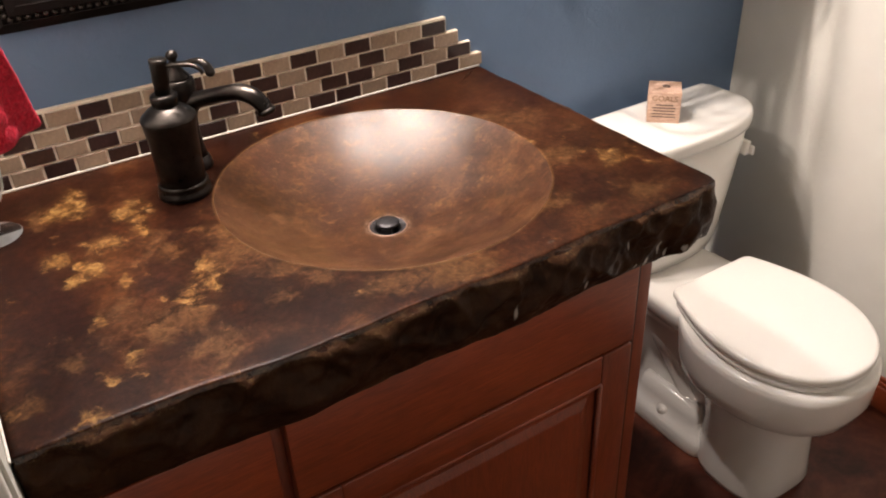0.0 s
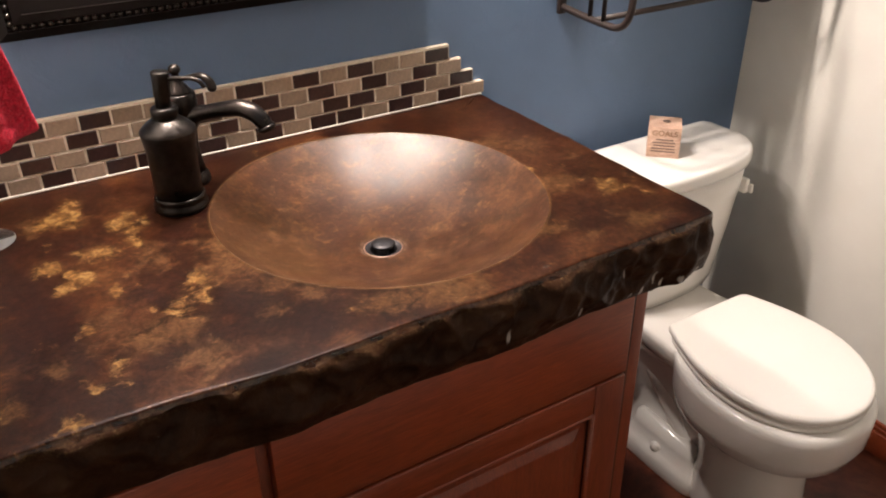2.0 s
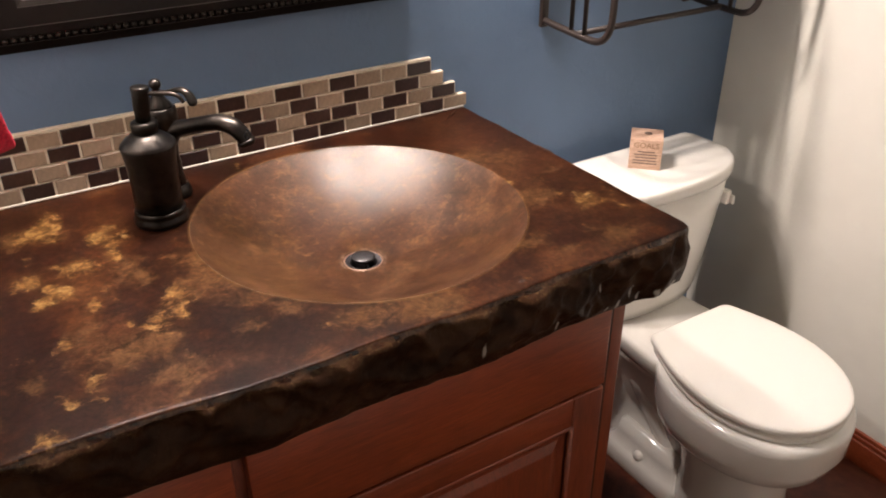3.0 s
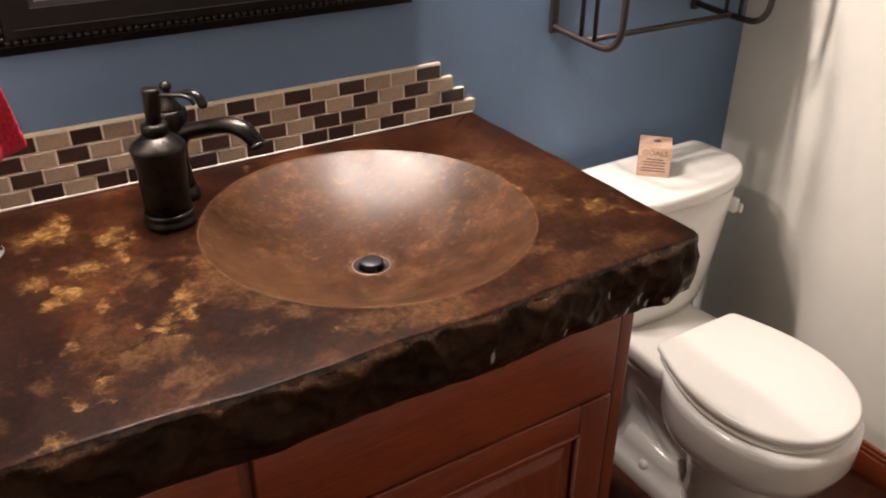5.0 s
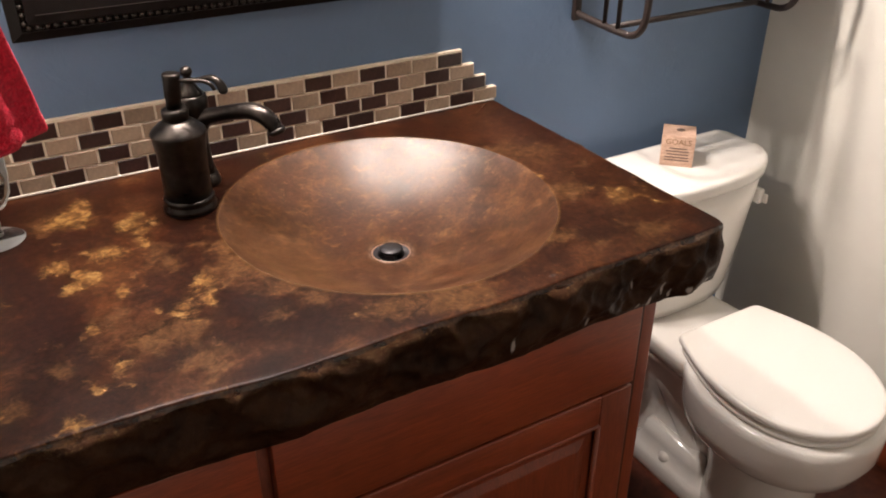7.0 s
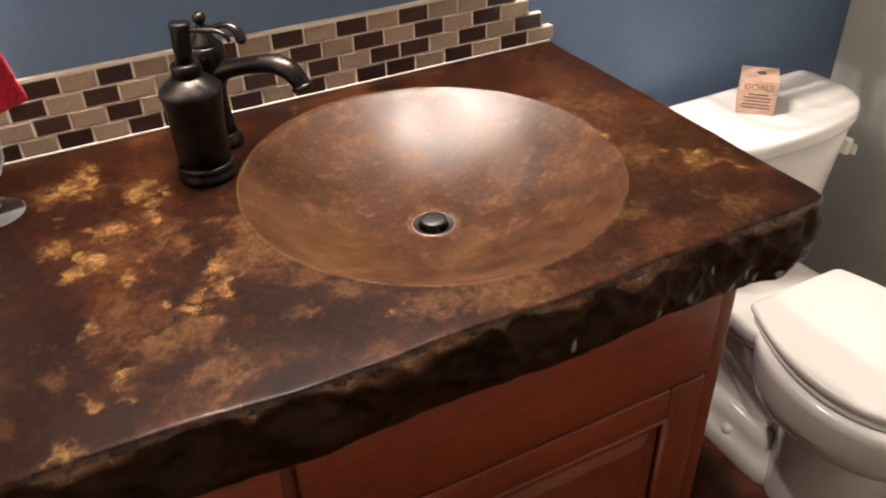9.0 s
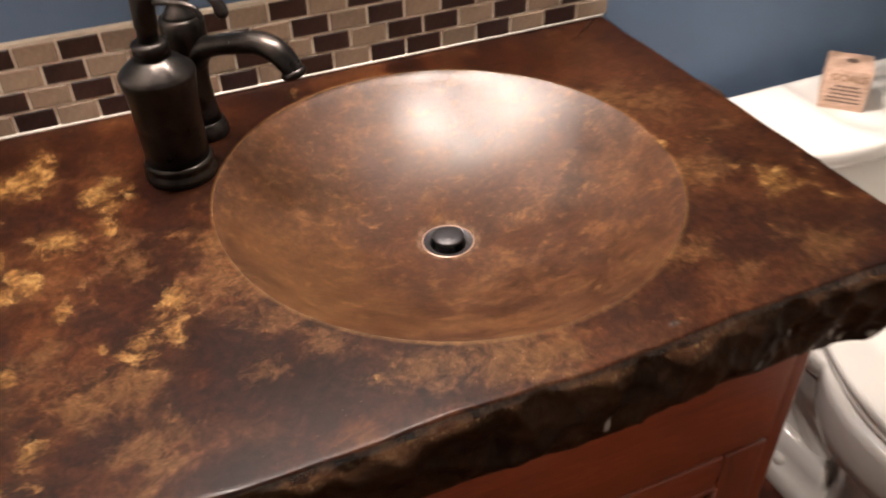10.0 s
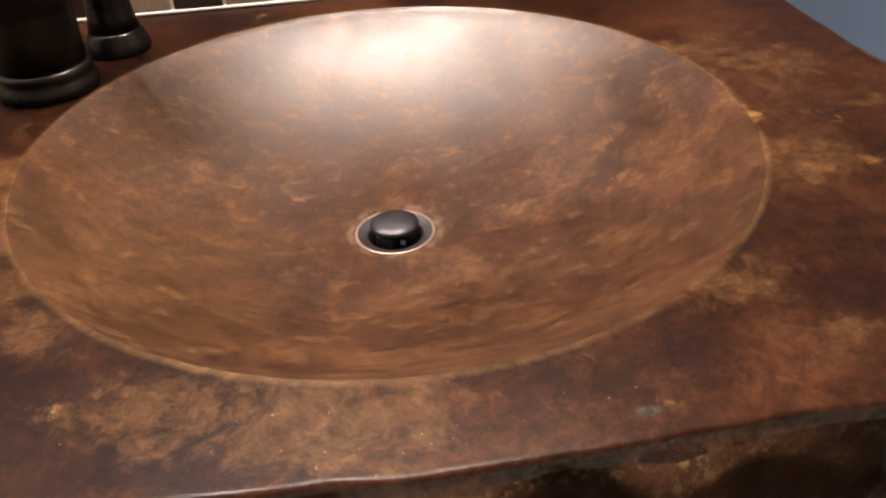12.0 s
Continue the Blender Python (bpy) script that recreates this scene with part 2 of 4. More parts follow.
def m_concrete(name, coat, gloss, is_bowl):
    """Acid-stained, sealed concrete: umber clouds, tan and ochre flakes, fine mottling."""
    k = Mat(name, coat=coat, coat_rough=gloss, spec=0.10 if is_bowl else 0.05)
    warp = k.warped((9, 4, 0.034), (38, 7, 0.024))
    big = k.noise(6.0, 9, 0.62, 0.25)
    mid = k.noise(14, 9, 0.66, 0.0, warp)
    fine = k.noise(85, 7, 0.72, 0.2)
    grit = k.noise(420, 3, 0.6)
    if is_bowl:
        cloud = k.noise(15, 11, 0.74, 0.0, warp)
        col = k.ramp(cloud, (0.34, (0.0155, 0.0060, 0.0030)), (0.45, (0.032, 0.0122, 0.0052)), (0.54, (0.052, 0.0208, 0.0082)), (0.63, (0.080, 0.0365, 0.0140)), (0.74, (0.118, 0.060, 0.0240)))
        col = k.mix(k.ramp(big, (0.38, 0.65), (0.58, 0.0)), col, (0.029, 0.0098, 0.0043))
        # dabs of the brush, a little longer along the front
        dabs = k.noise(52, 10, 0.75, 0.0, k.scaled(0.8, 1.2, 1.0, warp))
        col = k.mix(k.ramp(dabs, (0.53, 0.0), (0.64, 0.65)), col, (0.108, 0.0535, 0.0195))
        col = k.mix(k.ramp(dabs, (0.34, 0.45), (0.46, 0.0)), col, (0.017, 0.0066, 0.0035))
        fleck = k.noise(150, 6, 0.72, 0.0, warp)
        col = k.mix(0.75, col, k.ramp(fleck, (0.34, (0.50, 0.48, 0.46)), (0.50, (0.96, 0.95, 0.95)), (0.66, (1.55, 1.55, 1.5))), "MULTIPLY")
        # a worn, yellower left side and dark pin holes
        worn = k.near(BOWL[0] - 0.17, BOWL[1] - 0.02, 0.83, 0.075, 0.17, mid, 0.9)
        col = k.mix(k.math("MULTIPLY", worn, 0.16), col, (0.080, 0.042, 0.015))
        halo = k.math("SUBTRACT", k.near(DRAIN[0] + 0.001, DRAIN[1] + 0.002, BOTTOM, 0.0365, 0.0365, None, 0.10), k.near(DRAIN[0], DRAIN[1], BOTTOM, 0.0312, 0.0312, None, 0.05), clamp=True)
        col = k.mix(k.math("MULTIPLY", halo, k.ramp(fine, (0.42, 0.0), (0.60, 0.6))), col, (0.135, 0.088, 0.058))
        pits = k.ramp(k.noise(210, 2, 0.5, 0.3), (0.70, 0.0), (0.76, 0.75))
        col = k.mix(pits, col, (0.012, 0.0055, 0.0035))
    else:
        rag = k.noise(27, 12, 0.73, 0.0, warp)
        lace = k.noise(60, 10, 0.70, 0.0, warp)
        cloud = k.noise(10, 11, 0.70, 0.0, warp)
        col = k.ramp(cloud, (0.40, (0.0052, 0.0015, 0.0009)), (0.48, (0.0105, 0.0028, 0.0013)), (0.55, (0.022, 0.0063, 0.0023)), (0.63, (0.040, 0.0137, 0.0048)), (0.72, (0.066, 0.027, 0.0098)))
        col = k.mix(k.ramp(big, (0.40, 0.6), (0.56, 0.0)), col, (0.0085, 0.0025, 0.0014))

        def spread(spots, grow, level, crisp, jag):
            """One soft field for all the spots, cut to ragged flakes by noise."""
            most = None
            for x, y, rx, ry, w in spots:
                one = k.math("MULTIPLY", k.near(x, y, TOP, rx * grow, ry * grow, None, 1.5, warp), 0.5 + 0.5 * w)
                most = one if most is None else k.math("MAXIMUM", most, one)
            field = k.math("ADD", most, k.math("MULTIPLY", k.math("SUBTRACT", rag, 0.5), jag))
            return k.math("MULTIPLY", k.math("SUBTRACT", field, level), crisp, clamp=True)
        # one after another: a warm wash, russet, dark umber, tan and last the bright ochre
        wash = spread(OCHRE + TAN, 2.3, 0.42, 2.2, 3.0)
        col = k.mix(k.math("MULTIPLY", wash, 0.5), col, k.ramp(fine, (0.35, (0.028, 0.0098, 0.0040)), (0.65, (0.052, 0.0205, 0.0076))))
        warm = spread(RUSSET, 1.5, 0.34, 1.5, 1.8)
        col = k.mix(k.math("MULTIPLY", warm, 0.7), col, k.ramp(lace, (0.38, (0.020, 0.0066, 0.0034)), (0.62, (0.050, 0.0200, 0.0092))))
        col = k.mix(k.math("MULTIPLY", spread(UMBER, 1.3, 0.42, 2.6, 3.0), 0.9), col, k.ramp(fine, (0.35, (0.0062, 0.0019, 0.0012)), (0.65, (0.0125, 0.0040, 0.0023))))
        col = k.mix(k.math("MULTIPLY", spread(TAN, 1.5, 0.46, 2.2, 3.6), 0.85), col, k.ramp(lace, (0.38, (0.030, 0.0120, 0.0047)), (0.64, (0.076, 0.0375, 0.0150))))
        tint = k.ramp(lace, (0.34, (0.034, 0.0130, 0.0042)), (0.47, (0.076, 0.0365, 0.0112)), (0.58, (0.128, 0.072, 0.0240)), (0.68, (0.190, 0.124, 0.052)))
        flakes = k.math("MULTIPLY", spread(OCHRE, 1.35, 0.52, 2.6, 4.2), k.ramp(lace, (0.34, 0.35), (0.48, 1.0)))
        col = k.mix(flakes, col, tint)
        # a rubbed, paler arris
        sep = k.nt.nodes.new("ShaderNodeSeparateXYZ")
        k.link(k.co, sep.inputs[0])
        rub = k.math("MULTIPLY", k.math("SUBTRACT", TOP - 0.0008, sep.outputs["Z"]), 700.0, clamp=True)
        col = k.mix(k.math("MULTIPLY", rub, k.ramp(lace, (0.42, 0.0), (0.58, 0.65))), col, (0.070, 0.036, 0.018))
        k.link(k.math("ADD", k.math("MULTIPLY", rub, 0.9), coat), k.b.inputs["Coat Weight"])
        # a rubbed, paler ring round the bowl
        ring = k.math("SUBTRACT", k.near(BOWL[0], BOWL[1], TOP, BOWL[2] + 0.0040, BOWL[3] + 0.0040, None, 0.014), k.near(BOWL[0], BOWL[1], TOP, BOWL[2], BOWL[3], None, 0.010), clamp=True)
        col = k.mix(k.math("MULTIPLY", ring, k.ramp(mid, (0.36, 0.08), (0.63, 0.7))), col, (0.105, 0.056, 0.023))
        # a grey pebble and pale specks laid bare near the front
        col = k.mix(k.near(-0.288, -0.591, TOP, 0.0060, 0.0032, fine, 0.5), col, k.ramp(fine, (0.42, (0.012, 0.0085, 0.0075)), (0.66, (0.05, 0.041, 0.036))))
        front = k.near(-0.38, -0.585, TOP, 0.30, 0.035, None, 0.8)
        specks = k.math("MULTIPLY", k.ramp(k.noise(330, 2, 0.5, 0.4), (0.72, 0.0), (0.77, 0.5)), front)
        col = k.mix(specks, col, (0.19, 0.145, 0.12))
    if not is_bowl:
        grain = k.noise(170, 6, 0.7, 0.0, warp)
        col = k.mix(0.7, col, k.ramp(grain, (0.34, (0.52, 0.50, 0.48)), (0.50, (0.97, 0.97, 0.97)), (0.66, (1.5, 1.5, 1.45))), "MULTIPLY")
    col = k.mix(0.7, col, k.ramp(fine, (0.3, (0.55, 0.53, 0.5)), (0.7, (1.45, 1.42, 1.4))), "MULTIPLY")
    k.color(col)
    k.rough(k.ramp(mid, (0.3, 0.34), (0.7, 0.46)))
    haze = k.ramp(mid, (0.34, gloss - 0.07), (0.66, gloss + 0.08))
    k.link(haze if is_bowl else k.math("SUBTRACT", haze, k.math("MULTIPLY", rub, 0.07)), k.b.inputs["Coat Roughness"])
    h = k.math("ADD", k.math("MULTIPLY", fine, 0.5), k.math("MULTIPLY", grit, 0.25))
    return k.bump(h, 0.40 if is_bowl else 0.12, 0.002).m


def m_rock():
    """The chiselled edge of the top: brown-black under a sealer, with a few white chips."""
    k = Mat("chiselled_edge", coat=0.06, coat_rough=0.26, spec=0.05)
    a = k.noise(20, 6, 0.62, 0.3)
    b = k.noise(75, 6, 0.7)
    col = k.ramp(a, (0.35, (0.0165, 0.0066, 0.0031)), (0.55, (0.036, 0.0150, 0.0068)), (0.72, (0.060, 0.0290, 0.0140)))
    col = k.mix(k.ramp(b, (0.66, 0.0), (0.76, 0.35)), col, (0.085, 0.056, 0.036))
    # ochre crumbs where the arris has broken away
    sep = k.nt.nodes.new("ShaderNodeSeparateXYZ")
    k.link(k.co, sep.inputs[0])
    high = k.math("MULTIPLY", k.math("SUBTRACT", sep.outputs["Z"], TOP - 0.017), 80.0, clamp=True)
    crumbs = k.ramp(k.noise(190, 5, 0.7), (0.52, 0.0), (0.64, 0.8))
    col = k.mix(k.math("MULTIPLY", high, crumbs), col, (0.120, 0.076, 0.034))
    ragged = k.noise(120, 4, 0.6)
    for x, z, rx, rz in CHIPS:
        col = k.mix(k.math("MULTIPLY", k.near(x, -0.606, z, rx, 1.0, ragged, 0.6, None, rz), 0.8), col, (0.46, 0.42, 0.38))
    k.color(col)
    k.rough(k.ramp(b, (0.3, 0.36), (0.7, 0.60)))
    return k.bump(k.math("ADD", a, k.math("MULTIPLY", b, 0.4)), 0.7, 0.006).m


def m_paint(name, rgb, tex=0.35, scale=60, rough=0.55, vary=0.08):
    """Rolled wall paint over a hand-trowelled skim."""
    k = Mat(name, rough=rough, spec=0.35)
    big = k.noise(2.3, 4, 0.6)
    lo = tuple(c * (1 - vary) for c in rgb)
    hi = tuple(min(1, c * (1 + vary)) for c in rgb)
    k.color(k.ramp(big, (0.3, lo), (0.7, hi)))
    peel = k.noise(scale, 5, 0.62, 0.2)
    trowel = k.ramp(k.noise(13, 4, 0.5, 1.6), (0.58, 0.0), (0.63, 1.0))
    return k.bump(k.math("ADD", peel, k.math("MULTIPLY", trowel, 0.16)), tex, 0.003).m


def m_wood(name, dark, light, grain=(3.0, 30.0, 30.0), rough=0.38, coat=0.2):
    k = Mat(name, rough=rough, coat=coat, coat_rough=0.25)
    v = k.scaled(*grain)
    g = k.noise(3.0, 8, 0.65, 1.4, v)
    f = k.noise(16.0, 4, 0.6, 0.2, v)
    big = k.noise(4.0, 3, 0.5)
    col = k.ramp(g, (0.3, dark), (0.7, light))
    col = k.mix(0.5, col, k.ramp(f, (0.3, (0.55, 0.5, 0.5)), (0.65, (1.2, 1.15, 1.1))), "MULTIPLY")
    knots = k.noise(7.0, 2, 0.5, 0.6, k.scaled(0.8, 1.0, 1.4))
    col = k.mix(k.ramp(knots, (0.71, 0.0), (0.77, 0.55)), col, tuple(c * 0.35 for c in dark))
    col = k.mix(0.55, col, k.ramp(big, (0.3, (0.7, 0.68, 0.66)), (0.7, (1.25, 1.22, 1.2))), "MULTIPLY")
    k.color(col)
    return k.bump(f, 0.08, 0.001).m


def m_bronze():
    """Oil-rubbed bronze with rubbed, coppery high spots."""
    k = Mat("oil_rubbed_bronze", rough=0.3, metal=0.85, spec=0.5)
    a = k.noise(30, 5, 0.6)
    b = k.noise(240, 3, 0.6)
    k.color(k.ramp(a, (0.35, (0.0135, 0.0115, 0.0108)), (0.6, (0.029, 0.0245, 0.0222)), (0.8, (0.070, 0.056, 0.048))))
    k.rough(k.ramp(a, (0.3, 0.26), (0.7, 0.34)))
    return k.bump(b, 0.05, 0.0006).m


def m_plain(name, rgb, rough=0.5, metal=0.0, coat=0.0, vary=0.06, scale=12.0, bump=0.0, coat_rough=0.08, spec=0.5):
    k = Mat(name, rough=rough, metal=metal, coat=coat, coat_rough=coat_rough, spec=spec)
    n = k.noise(scale, 5, 0.6)
    k.color(k.ramp(n, (0.3, tuple(c * (1 - vary) for c in rgb)), (0.7, tuple(min(1, c * (1 + vary)) for c in rgb))))
    if bump:
        k.bump(k.noise(scale * 12, 4, 0.6), bump, 0.002)
    return k.m


def m_tile(name, rgb, vary, streak):
    """Glass over printed stone: mottled below a glossy face, each tile a little different."""
    k = Mat(name, rough=0.28, coat=0.6, coat_rough=0.06)
    n = k.noise(55, 5, 0.65, 0.5)
    r = k.random()
    col = k.ramp(n, (0.3, tuple(c * (1 - vary) for c in rgb)), (0.7, tuple(c * (1 + vary) for c in rgb)))
    col = k.mix(0.6, col, k.ramp(r, (0.0, (0.72, 0.70, 0.68)), (1.0, (1.22, 1.2, 1.18))), "MULTIPLY")
    k.color(col)
    return k.bump(k.noise(160, 4, 0.6), streak, 0.001).m


def m_floor():
    k = Mat("stained_floor", coat=0.12, coat_rough=0.2, spec=0.2)
    a = k.noise(5.5, 6, 0.65, 1.0)
    b = k.noise(40, 5, 0.65)
    col = k.ramp(a, (0.34, (0.028, 0.0075, 0.005)), (0.52, (0.088, 0.0225, 0.0125)), (0.68, (0.15, 0.046, 0.024)))
    col = k.mix(0.5, col, k.ramp(b, (0.3, (0.6, 0.6, 0.6)), (0.7, (1.3, 1.3, 1.3))), "MULTIPLY")
    k.color(col)
    k.rough(k.ramp(b, (0.3, 0.3), (0.7, 0.45)))
    return k.bump(b, 0.08, 0.002).m


def m_glass():
    """Thin clear glass: mostly see-through, with a faint sheen."""
    k = Mat("clear_glass")
    nt = k.nt
    clear = nt.nodes.new("ShaderNodeBsdfTransparent")
    clear.inputs[0].default_value = (0.86, 0.87, 0.87, 1)
    shine = nt.nodes.new("ShaderNodeBsdfGlossy")
    shine.inputs["Roughness"].default_value = 0.38
    rim = nt.nodes.new("ShaderNodeFresnel")
    rim.inputs["IOR"].default_value = 1.09
    both = nt.nodes.new("ShaderNodeMixShader")
    k.link(rim.outputs[0], both.inputs[0])
    k.link(clear.outputs[0], both.inputs[1])
    k.link(shine.outputs[0], both.inputs[2])
    k.link(both.outputs[0], nt.nodes["Material Output"].inputs["Surface"])
    return k.m


def m_mirror():
    k = Mat("mirror_silver", rough=0.01, metal=1.0)
    k.color((0.86, 0.87, 0.86))
    return k.m


def m_towel():
    """Looped terry: small tufts over soft folds."""
    k = Mat("red_terry", rough=0.95, spec=0.05)
    n = k.noise(260, 3, 0.6)
    f = k.noise(900, 2, 0.5)
    b = k.noise(20, 4, 0.6)
    col = k.ramp(b, (0.3, (0.60, 0.0200, 0.048)), (0.7, (0.74, 0.0330, 0.070)))
    k.color(k.mix(0.5, col, k.ramp(n, (0.35, (0.45, 0.38, 0.4)), (0.62, (1.25, 1.25, 1.25))), "MULTIPLY"))
    k.b.inputs["Sheen Weight"].default_value = 0.08
    return k.bump(k.math("ADD", n, k.math("MULTIPLY", f, 0.4)), 1.0, 0.005).m


def m_glow(name, rgb, strength):
    k = Mat(name)
    k.color((0.9, 0.88, 0.84))
    k.b.inputs["Emission Color"].default_value = (*rgb, 1)
    k.b.inputs["Emission Strength"].default_value = strength
    return k.m


CONCRETE, BOWL_CONCRETE, ROCK = m_concrete("stained_concrete", 0.038, 0.18, False), m_concrete("trowelled_concrete", 0.35, 0.362, True), m_rock()
BLUE = m_paint("blue_wall_paint", (0.118, 0.181, 0.286), 0.30, 75)
CREAM = m_paint("cream_wall_paint", (0.605, 0.588, 0.535), 0.12, 70)
WHITE = m_paint("white_ceiling_paint", (0.78, 0.76, 0.72), 0.3, 50)
TRIM_WHITE = m_plain("white_trim_paint", (0.78, 0.76, 0.72), 0.35)
CHERRY = m_wood("cherry_horizontal", (0.195, 0.0355, 0.0118), (0.295, 0.0610, 0.0190), (3.0, 30.0, 30.0))
CHERRY_V = m_wood("cherry_vertical", (0.160, 0.0300, 0.0105), (0.250, 0.0530, 0.0180), (30.0, 30.0, 3.0))
# dark cherry for grooves and recesses, and for shade painted beside the drawer
CHERRY_D = m_plain("cherry_groove_and_shade", (0.052, 0.0135, 0.0070), 0.5, vary=0.3)
BRONZE = m_bronze()
PORCELAIN = m_plain("white_porcelain", (0.80, 0.775, 0.73), 0.12, coat=0.5, vary=0.015, scale=3.0, coat_rough=0.04)
SEAT_WHITE = m_plain("white_seat_plastic", (0.82, 0.79, 0.74), 0.28, vary=0.012, scale=3.0)
GROUT = m_plain("cream_grout", (0.66, 0.575, 0.465), 0.85, vary=0.10, scale=60, bump=0.4)
CAULK = m_plain("white_caulk", (0.60, 0.565, 0.51), 0.5, vary=0.05, scale=40)
TILE_L = m_tile("tan_tile", (0.27, 0.200, 0.145), 0.26, 0.10)
TILE_D = m_tile("dark_tile", (0.027, 0.0135, 0.0125), 0.62, 0.14)
FLOOR = m_floor()
GLASS, MIRROR = m_glass(), m_mirror()
TOWEL = m_towel()
TOWEL_PALE = m_plain("pale_terry", (0.55, 0.52, 0.46), 0.95, vary=0.1, scale=40, bump=0.6)
IRON = m_plain("brown_iron", (0.021, 0.0135, 0.0115), 0.5, metal=0.2, vary=0.25, scale=40)
FRAME_DARK = m_plain("dark_frame_wood", (0.0036, 0.0021, 0.0017), 0.6, vary=0.35, scale=25, spec=0.12)
FRAME_BEAD = m_plain("worn_gilt_bead", (0.012, 0.0072, 0.0040), 0.5, metal=0.2, vary=0.4, scale=60)
FRAME_LIP = m_plain("bronze_frame_lip", (0.010, 0.0072, 0.0062), 0.5, vary=0.3, scale=30, spec=0.25)
CUBE_WOOD = m_wood("pale_pink_wood", (0.46, 0.30, 0.22), (0.64, 0.46, 0.36), (10.0, 40.0, 40.0), 0.7, 0.0)
INK = m_plain("brown_ink", (0.13, 0.088, 0.07), 0.8, vary=0.2)
TAN_INK = m_plain("tan_ink", (0.26, 0.15, 0.08), 0.8, vary=0.2)
DRAIN_DARK = m_plain("dark_drain_metal", (0.036, 0.034, 0.036), 0.46, metal=0.85, vary=0.2, scale=40)
DRAIN_RIM = m_plain("rubbed_copper_rim", (0.33, 0.225, 0.18), 0.3, metal=0.7, vary=0.2, scale=80)
DRAIN_CUP = m_plain("grey_drain_cup", (0.034, 0.031, 0.033), 0.55, metal=0.7, vary=0.2, scale=60)
BLACK = m_plain("black_hollow", (0.006, 0.006, 0.006), 0.7)
FROST = m_glow("frosted_shade", (1.0, 0.88, 0.74), 3.0)

# ---- room ----
def structure(name, bm, material, label, category, smooth=False):
    return tagged(part(name, bm, material, smooth=smooth), label, category, kind="structure")


HALL_X = -2.1
structure("floor", box(HALL_X - 0.1, WALL_R + 0.1, BACK_Y - 0.1, 0.1, -0.1, 0.0), FLOOR, "dark reddish stained and sealed concrete floor", "floor")
structure("ceiling", box(HALL_X - 0.1, WALL_R + 0.1, BACK_Y - 0.1, 0.1, CEIL, CEIL + 0.1), WHITE, "plain white painted ceiling", "ceiling")
structure("wall_north", box(HALL_X - 0.1, WALL_R, 0.0, 0.1, 0.0, CEIL), BLUE, "slate blue painted wall with light trowel texture", "wall")
structure("wall_east", box(WALL_R, WALL_R + 0.1, BACK_Y, 0.1, 0.0, CEIL), CREAM, "smooth cream painted wall beside the toilet", "wall")
# south and hall walls are unseen, added to bounce light back in
structure("wall_south", box(HALL_X - 0.1, WALL_R + 0.1, BACK_Y - 0.1, BACK_Y, 0.0, CEIL), CREAM, "unseen cream wall added to close the room and bounce light", "wall")
structure("wall_hall", box(HALL_X - 0.1, HALL_X, BACK_Y, 0.0, 0.0, CEIL), CREAM, "unseen cream wall added to close the room and bounce light", "wall")
structure("wall_west", box(LEFT - 0.115, LEFT, -0.628, 0.0, 0.0, CEIL), CREAM, "short cream wall stub at the counter's end", "wall")
structure("trim", box(LEFT - 0.128, LEFT - 0.004, -0.645, -0.6285, 0.0, 2.10, 0.003), TRIM_WHITE, "white painted casing on the wall's end", "trim", True)


def moulded_board(a, b, along_y):
    """A board with a stepped, rounded top, standing against the wall."""
    bm = bmesh.new()
    for depth, z0, z1 in ((0.0165, 0.0, 0.064), (0.0125, 0.0641, 0.076), (0.0085, 0.0761, 0.087)):
        if along_y:
            add_box(bm, WALL_R - depth, WALL_R - 0.0005, a, b, z0, z1, 0.0025)
        else:
            add_box(bm, a, b, -depth, -0.0005, z0, z1, 0.0025)
    return bm


structure("baseboard", moulded_board(BACK_Y, -0.001, True), CHERRY, "reddish stained wooden baseboard with stepped top", "baseboard", True)
structure("baseboard", moulded_board(-0.13, WALL_R - 0.018, False), CHERRY, "reddish stained wooden baseboard with stepped top", "baseboard", True)


